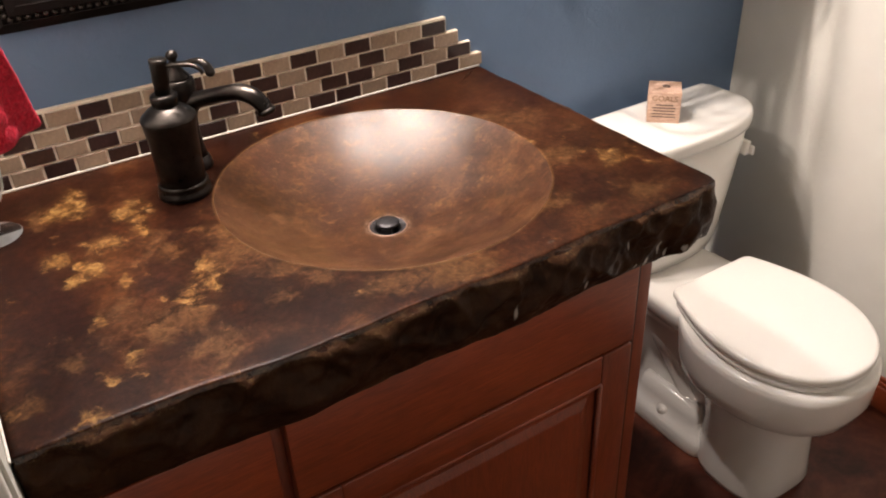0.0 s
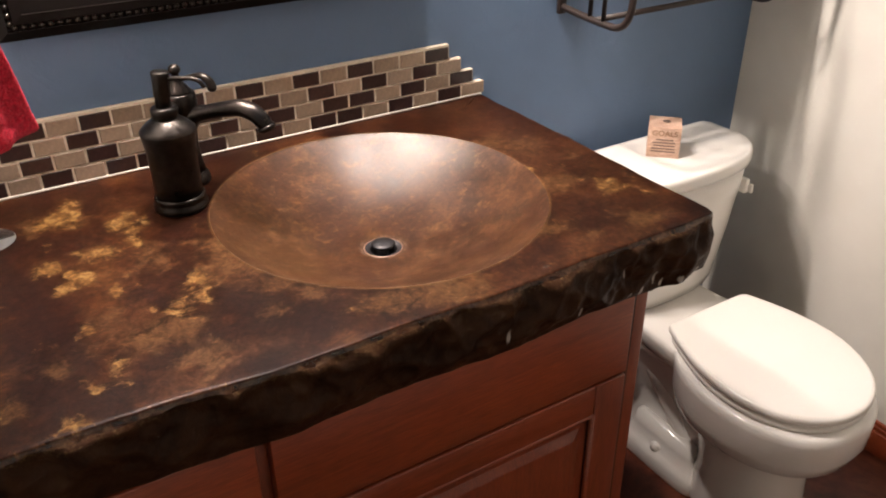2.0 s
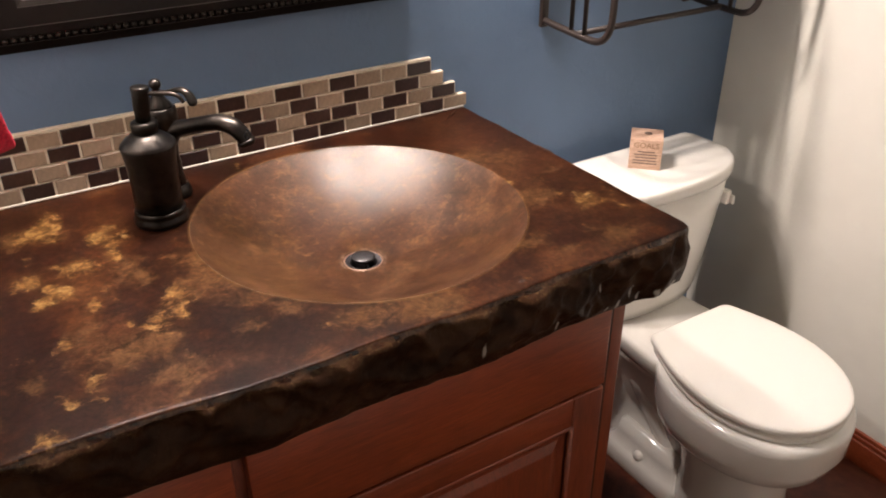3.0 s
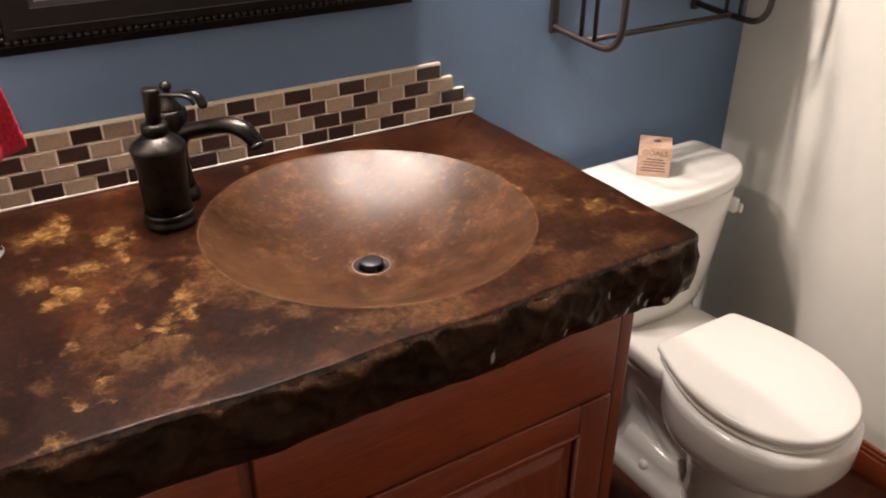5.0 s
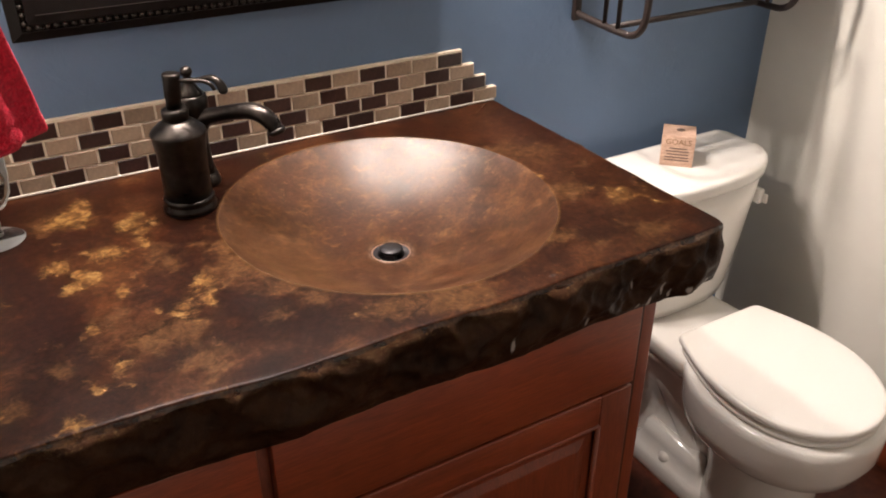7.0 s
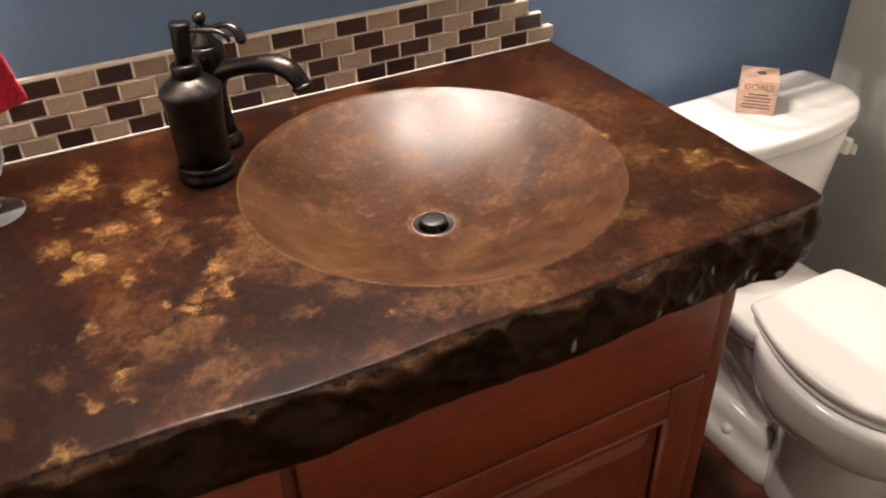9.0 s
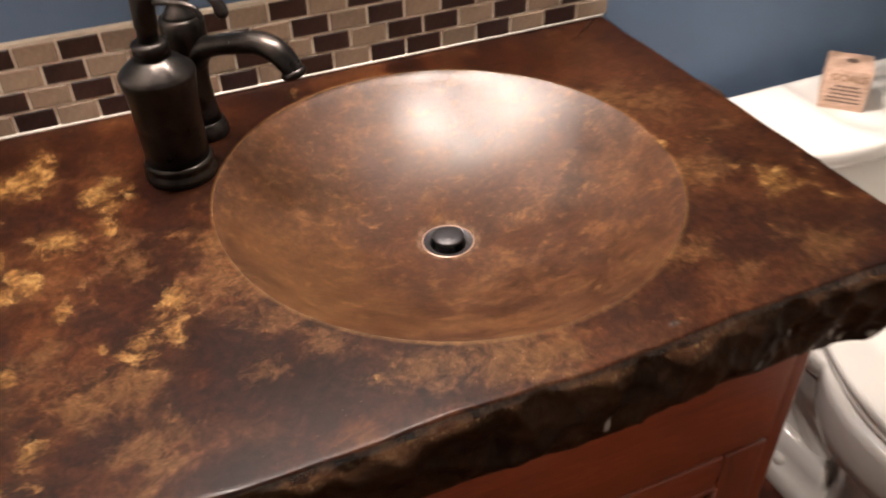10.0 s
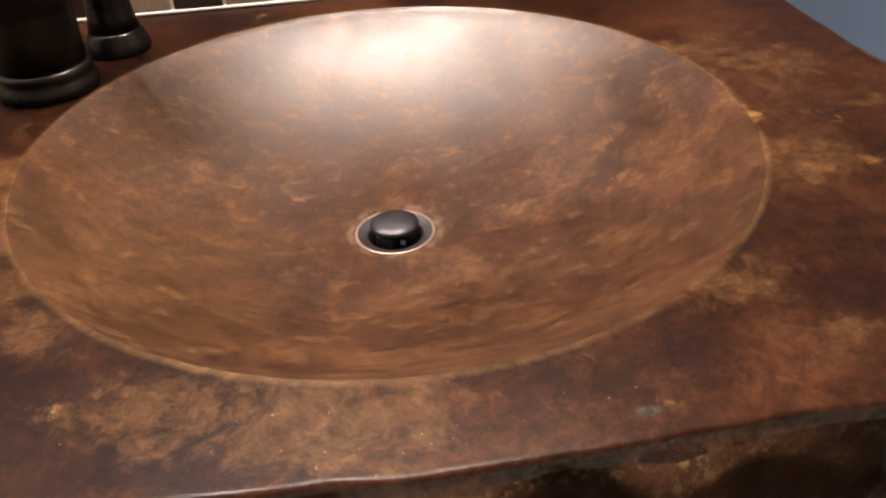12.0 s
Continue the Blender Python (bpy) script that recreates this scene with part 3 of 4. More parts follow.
# ---- countertop with its bowl, one casting ----
def build_countertop():
    bm = bmesh.new()
    N = 840
    cx, cy, rx, ry = BOWL
    dx, dy = DRAIN

    def right_edge(y):
        return RIGHT + LEAN * y

    def front_edge(x):
        n = noise.noise(Vector((x * 7.0, 3.1, 0))) * 0.0045 + noise.noise(Vector((x * 19.0, 8.2, 0))) * 0.0020 + noise.noise(Vector((x * 52.0, 1.7, 0))) * 0.0008
        t = min(1.0, max(0.0, (x + 0.93) / 0.40))
        u = min(1.0, max(0.0, (x + 0.25) / 0.25))
        return FRONT + 0.010 - 0.014 * t * t * (3 - 2 * t) + 0.006 * u + n

    corners = [(LEFT + 0.001, -0.001), (right_edge(0), -0.001), (right_edge(FRONT), FRONT), (LEFT + 0.001, FRONT)]
    angs = [math.atan2((y - cy) / ry, (x - cx) / rx) % (2 * math.pi) for x, y in corners]
    base = [2 * math.pi * i / N for i in range(N)]
    for a in angs:
        k = min(range(N), key=lambda i: abs((base[i] - a + math.pi) % (2 * math.pi) - math.pi))
        base[k] = a
    outer, normal, rough = [], [], []
    for a in base:
        ux, uy = rx * math.cos(a), ry * math.sin(a)
        best = None
        for nx, ny, lim in ((0, 1, -0.001), (0, -1, -FRONT), (-1, 0, -(LEFT + 0.001))):
            den = nx * ux + ny * uy
            if den > 1e-9:
                s = (lim - (nx * cx + ny * cy)) / den
                if best is None or s < best[0]:
                    best = (s, nx, ny)
        # the right side leans a little
        den = ux - LEAN * uy
        if den > 1e-9:
            s = (RIGHT + LEAN * cy - cx) / den
            if best is None or s < best[0]:
                best = (s, 1, 0)
        s, nx, ny = best
        x, y = cx + s * ux, cy + s * uy
        outer.append([x, y])
        normal.append((nx, ny))
        rough.append(ny == -1 or nx == 1)
    # round the outer corner and wave the front edge
    qx, qy = corners[2]
    for i, (x, y) in enumerate(outer):
        if normal[i][1] == -1:
            outer[i][1] = front_edge(x)
        elif y < cy and abs(normal[i][0]) == 1:
            outer[i][1] = cy + (y - cy) * (front_edge(x) + (0.0052 if normal[i][0] < 0 else 0.0) - cy) / (FRONT - cy)
        if normal[i][0] == 1:
            outer[i][0] += noise.noise(Vector((4.4, y * 15, 0))) * 0.003
        d = math.hypot(x - qx, y - qy)
        if rough[i] and d < 0.016:
            w = (1 - d / 0.016)
            outer[i][0] += -0.004 * w
            outer[i][1] += 0.004 * w
            m = Vector((normal[i][0] + 0.9 * w * (1 - normal[i][0]), normal[i][1] - 0.9 * w * (1 + normal[i][1]), 0)).normalized()
            normal[i] = (m.x, m.y)
    rings = []
    # the bowl, from the drain to the rim
    S = [0.0, 0.03, 0.07] + [0.07 + 0.90 * i / 34 for i in range(1, 35)] + [0.985, 0.995]
    for s in S:
        r = []
        for a in base:
            ex, ey = cx + rx * math.cos(a), cy + ry * math.sin(a)
            ix, iy = dx + 0.0285 * math.cos(a), dy + 0.0285 * math.sin(a)
            x, y = ix + (ex - ix) * s, iy + (ey - iy) * s
            z = BOTTOM + (TOP - BOTTOM) * s ** 2.1
            z += 0.0008 * noise.noise(Vector((x * 14, y * 14, 1.7)))
            if s > 0.98:
                z -= 0.0006
            r.append(bm.verts.new((x, y, z)))
        rings.append(r)
    # the flat
    for k, f in enumerate((0.006, 0.02, 0.06, 0.14, 0.26, 0.40, 0.55, 0.70, 0.82, 0.91, 0.965, 1.0)):
        r = []
        for i, a in enumerate(base):
            ex, ey = cx + rx * math.cos(a), cy + ry * math.sin(a)
            ox, oy = outer[i]
            if rough[i]:
                ox, oy = ox - normal[i][0] * 0.0034, oy - normal[i][1] * 0.0034
            x, y = ex + (ox - ex) * f, ey + (oy - ey) * f
            z = TOP + 0.0005 * noise.noise(Vector((x * 9, y * 9, 0.3)))
            r.append(bm.verts.new((x, y, z)))
        rings.append(r)
    top_rings = len(rings)
    # the chiselled edge
    M = 30
    for j in range(1, M + 1):
        r = []
        v = j / M
        for i in range(N):
            ox, oy = outer[i]
            nx, ny = normal[i]
            if not rough[i]:
                z = TOP + (DROP - TOP) * v
                r.append(bm.verts.new((ox, oy, z)))
                continue
            if j <= 3:
                t = j / 3 * math.pi / 2
                off, z = 0.0034 * math.sin(t) - 0.0034, TOP - 0.0034 * (1 - math.cos(t))
            else:
                q = (j - 3) / (M - 3)
                low = DROP + 0.0025 * noise.noise(Vector((ox * 9, oy * 9, 5.0))) + 0.0015 * noise.noise(Vector((ox * 31, oy * 31, 2.0)))
                z = TOP - 0.0034 + (low - TOP + 0.0034) * q
                sway = 0.016 * noise.noise(Vector((ox * 18, z * 18, 7)))
                p = Vector(((ox + sway) * 0.75, (oy + sway) * 0.75, z * 0.9))
                f1 = noise.voronoi(p * 19.0)[0]
                f2 = noise.voronoi(p * 48.0 + Vector((3, 1, 5)))[0]
                fade = min(1.0, q * 12.0)
                tuck = max(0.0, q - 0.66) / 0.34 * min(1.0, max(0.35, (-0.02 - ox) / 0.12))
                off = fade * (1 - 0.85 * tuck) * (0.024 * (f1[0] - 0.40) + 0.0115 * (f2[0] - 0.38) + 0.002 + 0.005 * noise.noise(p * 9)) - 0.004 * tuck * tuck
                off += 0.004 * math.sin(math.pi * q)
                # the outer corner stays nearly upright
                off *= min(1.0, 0.3 + math.hypot(ox - qx, oy - qy) / 0.07)
            r.append(bm.verts.new((ox + nx * off, oy + ny * off, z)))
        rings.append(r)
    r = []
    for i in range(N):
        x, y, z = rings[-1][i].co
        r.append(bm.verts.new((cx + (x - cx) * 0.90, cy + (y - cy) * 0.86, DROP + 0.001)))
    rings.append(r)
    spots = [[v.co.copy() for v in r] for r in rings]
    bm.free()
    rim = len(S)
    top = thing("countertop", "brown stained concrete countertop with integral round bowl and chiselled front edge", "countertop")
    for name, lo, hi, mat, lab in (("bowl", 0, rim, BOWL_CONCRETE, "shallow round mottled bowl"), ("slab", rim, top_rings + 3, CONCRETE, "flat sealed top with ochre blotches"),
                                   ("chiselled_edge", top_rings + 3, len(spots) - 1, ROCK, "rough dark broken-stone edge")):
        bm = bmesh.new()
        vs = [[bm.verts.new(p) for p in r] for r in spots[lo:hi + 1]]
        for a, b in zip(vs, vs[1:]):
            for i in range(N):
                j = (i + 1) % N
                bm.faces.new((a[i], a[j], b[j], b[i]))
        bmesh.ops.recalc_face_normals(bm, faces=bm.faces)
        if sum(f.normal.z * f.calc_area() for f in bm.faces) < 0 and name != "chiselled_edge":
            bmesh.ops.reverse_faces(bm, faces=bm.faces)
        part(name, bm, mat, top, lab)


build_countertop()
structure("trim", box(LEFT + 0.0005, LEFT + 0.0032, FRONT + 0.004, -0.012, TOP + 0.0008, TOP + 0.0035, 0.001), CAULK, "white caulk bead along the countertop's end", "trim", True)


# ---- sink drain ----
def build_drain():
    dx, dy = DRAIN
    d = thing("sink_drain", "dark metal pop-up drain with a rubbed copper rim", "drain", at=pose(dx, dy, BOTTOM - 0.002))
    part("flange", lathe([(0.0265, -0.003), (0.0300, -0.0005), (0.0305, 0.0018), (0.0292, 0.0024), (0.0280, 0.0020)], 48, close=False), DRAIN_RIM, d, "thin worn copper rim")
    part("cup", lathe([(0.0280, 0.0018), (0.0260, 0.0008), (0.0215, -0.0002), (0.0202, -0.0012), (0.0196, -0.010), (0.019, -0.02)], 48, close=False), DRAIN_CUP, d)
    # solid black plug, coloured as the darkness inside the pipe
    part("tailpiece", lathe([(0.021, -0.030), (0.021, -0.019)], 32), BLACK, d)
    s = part("stopper", lathe([(0.0125, 0.0020), (0.0150, 0.0042), (0.0176, 0.0072), (0.0182, 0.0084), (0.0180, 0.0094), (0.0168, 0.0104), (0.0125, 0.0116), (0.0065, 0.0123), (0.0008, 0.0125)], 48), DRAIN_DARK, d, "dished dark stopper standing open")
    for a in (40, 160, 280):
        leg = box(0.008, 0.0150, -0.0075, 0.0075, -0.018, 0.0045, 0.0012)
        bmesh.ops.rotate(leg, verts=leg.verts, cent=(0, 0, 0), matrix=Matrix.Rotation(radians(a + 70), 3, "Z"))
        part("guide", leg, DRAIN_DARK, s)


build_drain()


# ---- backsplash of small glass bricks ----
ROW_H = 0.0262
ROWS_DARK = ("LDLDLDDLDLDLDDLDLDL", "DLDLDDLDLDLDLDLDLDL", "LDLDLDLDLDLLLDLDLDL", "DLLDLDLDLDLLDLDLDLD")


def course(k):
    """The joint after k bricks: the hand-set bricks draw together a little towards the far end."""
    return 0.0095 - 0.05384 * k + 0.000224 * k * k


def build_backsplash():
    b = thing("backsplash", "four courses of tan and dark brown glass brick tiles", "backsplash")
    bed = bmesh.new()
    for r in range(4):
        end = min(course(0.5 * r), 0.004)
        add_box(bed, LEFT + 0.001, end, -0.0102, -0.0005, TOP + 0.002 + r * ROW_H, TOP + 0.002 + (r + 1) * ROW_H + (0.003 if r == 3 else -0.0001), 0.0008, 1)
    part("grout_bed", bed, GROUT, b, "cream sanded grout", smooth=False)
    part("caulk", tube([(LEFT + 0.001, -0.0105, TOP + 0.0018, 0.0024), (-0.4, -0.0105, TOP + 0.0018, 0.0021), (0.001, -0.0105, TOP + 0.0018, 0.0024)], 8), CAULK, b, "white caulk line")
    h = ROW_H - 0.0030

    def tile_mesh(name, width, mat):
        bm = bmesh.new()
        add_box(bm, -width / 2, width / 2, -0.0058, 0.0, -h / 2, h / 2)
        # a pillowed glass face
        face = [f for f in bm.faces if f.normal.y < -0.5]
        got = bmesh.ops.inset_region(bm, faces=face, thickness=0.0016, depth=0.0011)
        me = mesh_of(bm, name, False)
        me.materials.append(mat)
        return me

    for r, row in enumerate(ROWS_DARK):
        for k, c in enumerate(row):
            x1 = course(k + 0.5 * r) - 0.0017
            x0 = course(k + 1 + 0.5 * r) + 0.0017
            if x1 < LEFT + 0.012:
                continue
            me = tile_mesh("tile", x1 - x0, TILE_D if c == "D" else TILE_L)
            if x0 < LEFT + 0.002:
                me = tile_mesh("tile", x1 - LEFT - 0.002, TILE_D if c == "D" else TILE_L)
                x0 = LEFT + 0.002
            ob = new("tile", me)
            ob.parent = b
            j = random.uniform(-1, 1)
            ob.matrix_basis = pose((x0 + x1) / 2, -0.0046 + 0.0003 * j, TOP + 0.002 + (r + 0.5) * ROW_H + 0.0002 * random.uniform(-1, 1), 0.5 * j, 0.25 * random.uniform(-1, 1), 0.4 * random.uniform(-1, 1))


build_backsplash()


# ---- faucet and soap dispenser ----
def build_faucet():
    f = thing("faucet", "oil-rubbed bronze single-lever basin faucet", "faucet", at=pose(-0.591, -0.097, TOP) @ Matrix.Scale(1.02, 4))
    ux, uy = 0.66, -0.75
    part("base", lathe([(0.0262, 0.0), (0.0268, 0.003), (0.0258, 0.010), (0.0235, 0.0165), (0.0222, 0.018), (0.0205, 0.0195)], 40), BRONZE, f)
    part("column", lathe([(0.0212, 0.0185), (0.0190, 0.030), (0.0172, 0.048), (0.0166, 0.066), (0.0178, 0.084), (0.0205, 0.098), (0.0228, 0.110),
                          (0.0240, 0.122), (0.0240, 0.134), (0.0226, 0.1395), (0.0205, 0.1405)], 44), BRONZE, f)
    rows = [(0.002, 0.088, 0.0185), (0.011, 0.1000, 0.0170), (0.024, 0.1085, 0.0138), (0.046, 0.1155, 0.0120), (0.072, 0.1220, 0.0124), (0.097, 0.1262, 0.0132), (0.118, 0.1215, 0.0136),
            (0.131, 0.1100, 0.0126), (0.1355, 0.1010, 0.0118)]
    sp = part("spout", tube([(ux * r, uy * r, z, w) for r, z, w in spline(rows, 7)], 22, 0.9), BRONZE, f)
    part("aerator", tube([(ux * 0.1345, uy * 0.1345, 0.1035, 0.0134), (ux * 0.1360, uy * 0.1360, 0.1000, 0.0136), (ux * 0.1372, uy * 0.1372, 0.0968, 0.0116)], 22), BRONZE, sp)
    hd = part("handle", lathe([(0.0190, 0.140), (0.0178, 0.1435), (0.0130, 0.150), (0.0090, 0.156), (0.0070, 0.161), (0.0078, 0.163), (0.0052, 0.1655), (0.0052, 0.167),
                               (0.0078, 0.1695), (0.0088, 0.1735), (0.0076, 0.1775), (0.0040, 0.1805), (0.0006, 0.1815)], 32), BRONZE, f, "turned lever hub with a ball finial")
    rows = [(0.002, 0.1610, 0.0048), (0.016, 0.1625, 0.0042), (0.032, 0.1675, 0.0044), (0.044, 0.1680, 0.0054), (0.053, 0.1620, 0.0068), (0.0570, 0.1530, 0.0078), (0.0580, 0.1485, 0.0058), (0.0580, 0.1468, 0.0020)]
    part("lever", tube([(ux * r, uy * r, z, w) for r, z, w in spline(rows, 7)], 18, 0.85), BRONZE, hd)


def build_dispenser():
    d = thing("soap_dispenser", "oil-rubbed bronze countertop soap dispenser with pump", "soap dispenser", at=pose(-0.631, -0.172, TOP) @ Matrix.Scale(1.05, 4))
    part("base", lathe([(0.0350, 0.0), (0.0362, 0.002), (0.0362, 0.0075), (0.0342, 0.0110), (0.0336, 0.0150), (0.0348, 0.0180), (0.0335, 0.0205), (0.0318, 0.0212)], 56), BRONZE, d)
    part("body", lathe([(0.0316, 0.0205), (0.0318, 0.040), (0.0320, 0.060), (0.0320, 0.0615), (0.0324, 0.063), (0.0330, 0.085), (0.0350, 0.103), (0.0366, 0.1120), (0.0362, 0.1145),
                        (0.0335, 0.1175), (0.0270, 0.1235), (0.0200, 0.1285), (0.0160, 0.1310)], 56), BRONZE, d)
    part("collar", lathe([(0.0150, 0.1295), (0.0172, 0.1310), (0.0176, 0.1420), (0.0168, 0.1445), (0.0130, 0.1462)], 40), BRONZE, d)
    p = part("pump", lathe([(0.0098, 0.1455), (0.0098, 0.158), (0.0108, 0.160), (0.0112, 0.1860), (0.0118, 0.1895), (0.0110, 0.1915), (0.0095, 0.1922), (0.0006, 0.1924)], 32), BRONZE, d, at=Matrix.Translation((0, 0, 0.1455)) @ Matrix.Rotation(radians(4), 4, "Y") @ Matrix.Translation((0, 0, -0.1455)))
    ux, uy = 0.80, -0.60
    rows = [(0.008, 0.1830, 0.0028), (0.026, 0.1850, 0.0027), (0.042, 0.1855, 0.0027), (0.052, 0.1820, 0.0027), (0.057, 0.1750, 0.0026)]
    part("nozzle", tube([(ux * r, uy * r, z, w) for r, z, w in spline(rows, 6)], 12), BRONZE, p)


build_faucet()
build_dispenser()


# ---- glass goblet at the counter's end ----
def build_goblet():
    g = thing("glass_goblet", "clear footed drinking glass on the countertop", "glass", at=pose(-0.888, -0.138, TOP))
    part("foot", lathe([(0.0370, 0.0006), (0.0380, 0.0014), (0.0370, 0.0022), (0.020, 0.0040), (0.0110, 0.0090)], 48), GLASS, g)
    part("stem", lathe([(0.0120, 0.0090), (0.0105, 0.016), (0.0120, 0.024), (0.0100, 0.034), (0.0130, 0.044)], 32), GLASS, g)
    part("bowl", lathe([(0.0125, 0.0435), (0.026, 0.052), (0.034, 0.068), (0.0375, 0.092), (0.0385, 0.130), (0.0370, 0.130), (0.0360, 0.092), (0.0322, 0.070), (0.024, 0.056), (0.0006, 0.0500)], 48), GLASS, g)


build_goblet()


# ---- vanity cabinet ----
def framed_door(parent, name, x0, x1, z0, z1, y):
    d = new(name)
    d.empty_display_size = 0.02
    d.parent = parent
    w, t = 0.058, 0.019
    part("stile", box(x0, x0 + w, y - t, y, z0, z1, 0.003), CHERRY_V, d)
    part("stile", box(x1 - w, x1, y - t, y, z0, z1, 0.003), CHERRY_V, d)
    part("rail", box(x0 + w, x1 - w, y - t + 0.0004, y, z1 - w, z1, 0.003), CHERRY, d)
    part("rail", box(x0 + w, x1 - w, y - t + 0.0004, y, z0, z0 + w, 0.003), CHERRY, d)
    a, b, c, e = x0 + w, x1 - w, z0 + w, z1 - w
    bead = bmesh.new()
    loop = [(a, c), (b, c), (b, e), (a, e)]
    for (p, q), (r, s) in zip(loop, loop[1:] + loop[:1]):
        add_tube(bead, [(p, y - t + 0.003, q, 0.0045), (r, y - t + 0.003, s, 0.0045)], 10)
    part("bead", bead, CHERRY, d)
    g = bmesh.new()
    add_box(g, a, b, y - 0.009, y - 0.004, c, e)
    part("groove", g, CHERRY_D, d, smooth=False)
    p = bmesh.new()
    i = 0.020
    m = 0.034
    ring = lambda o, yy: [(a + o, yy, c + o), (b - o, yy, c + o), (b - o, yy, e - o), (a + o, yy, e - o)]
    add_loft(p, [ring(0.0055, y - 0.0092), ring(0.0055, y - 0.0110), ring(i, y - 0.0115), ring(m, y - 0.0172), ring(m + 0.003, y - 0.0178)])
    part("panel", p, CHERRY_V, d, "raised panel", smooth=False)
    return d


def knob(parent, x, y, z):
    bm = lathe([(0.0085, 0.0), (0.0075, 0.004), (0.0055, 0.010), (0.0080, 0.014), (0.0145, 0.019), (0.0155, 0.023), (0.0125, 0.027), (0.0005, 0.0285)], 28)
    bmesh.ops.rotate(bm, verts=bm.verts, cent=(0, 0, 0), matrix=Matrix.Rotation(radians(90), 3, "X"))
    bmesh.ops.translate(bm, verts=bm.verts, vec=(x, y, z))
    part("knob", bm, BRONZE, parent, "dark bronze knob")


def build_vanity():
    v = thing("vanity_cabinet", "reddish cherry-stained wooden vanity cabinet with raised-panel door", "cabinet")
    x0, x1, yf, zt = LEFT + 0.004, -0.068, -0.563, DROP - 0.006
    part("side_panel", box(x1 - 0.018, x1, yf + 0.002, -0.02, 0.0, zt, 0.002), CHERRY_V, v)
    part("side_panel", box(x0, x0 + 0.018, yf + 0.002, -0.02, 0.0, zt, 0.002), CHERRY_V, v)
    part("back_panel", box(x0 + 0.018, x1 - 0.018, -0.02, -0.010, 0.0, zt), CHERRY_V, v)
    part("bottom_panel", box(x0 + 0.018, x1 - 0.018, yf + 0.02, -0.021, 0.095, 0.112), CHERRY, v)
    part("toe_kick", box(x0 + 0.018, x1 - 0.018, yf + 0.06, yf + 0.075, 0.0, 0.094), CHERRY_D, v)
    y = yf
    # face frame
    part("stile", box(x1 - 0.056, x1 + 0.0015, y - 0.002, y + 0.018, 0.0, zt, 0.002), CHERRY_V, v)
    part("stile", box(-0.697, -0.660, y - 0.002, y + 0.018, 0.095, zt, 0.002), CHERRY_V, v)
    part("stile", box(x0 + 0.0, x0 + 0.034, y - 0.002, y + 0.018, 0.0, zt, 0.002), CHERRY_V, v)
    part("rail", box(x0 + 0.034, x1 - 0.056, y - 0.001, y + 0.017, 0.112, 0.15, 0.002), CHERRY, v)
    part("rail", box(x0 + 0.034, x1 - 0.056, y - 0.001, y + 0.017, zt - 0.03, zt, 0.002), CHERRY, v)
    part("backing", box(x0 + 0.02, x1 - 0.02, y + 0.017, y + 0.02, 0.112, zt - 0.001), CHERRY_D, v, smooth=False)
    yd = y - 0.0025
    part("drawer_front", box(-0.670, -0.113, yd - 0.019, yd, 0.624, zt - 0.002, 0.002), CHERRY, v, "plain false drawer front")
    # dark strip: the drawer's shade on the stile, put in as colour
    part("glaze_line", box(-0.1125, -0.0905, y - 0.0026, y, 0.10, zt - 0.001), CHERRY_D, v, smooth=False)
    framed_door(v, "door", -0.670, -0.113, 0.118, 0.618, yd)
    for za, zb in ((0.624, zt - 0.002), (0.462, 0.618), (0.295, 0.456), (0.118, 0.289)):
        dr = part("drawer_front", box(x0 + 0.012, -0.687, yd - 0.019, yd, za, zb, 0.0035), CHERRY, v)
        knob(dr, (x0 - 0.687) / 2 + 0.006, yd - 0.0192, (za + zb) / 2 - (0.010 if za > 0.6 else 0))


build_vanity()


# ---- toilet ----
TOILET_X = 0.385
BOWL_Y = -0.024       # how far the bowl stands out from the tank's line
TANK_TOP = 0.705


def axis_x(y):
    """The bowl stands a little out of square with the wall."""
    return 0.391 + 0.055 * (y + 0.32)


def dee(back, front, half, back_half, z):
    """The outline of a seat: a straight back with tight corners, flaring sides and a round front."""
    mid = back + (front - back) * 0.50
    right = [(back_half - 0.022, back), (back_half - 0.013, back - 0.002), (back_half - 0.005, back - 0.007), (back_half - 0.001, back - 0.014)]
    for i in range(1, 14):
        u = i / 14
        right.append((back_half + (half - back_half) * math.sin(u * math.pi / 2), back - 0.016 + (mid - back + 0.016) * u))
    for i in range(0, 20):
        a = math.pi / 2 * i / 20
        right.append((half * math.cos(a) ** 0.94, mid + (front - mid) * math.sin(a)))
    pts = [(axis_x(y) + x, y, z) for x, y in right] + [(axis_x(front), front, z)]
    return pts + [(axis_x(y) - x, y, z) for x, y in reversed(right)]


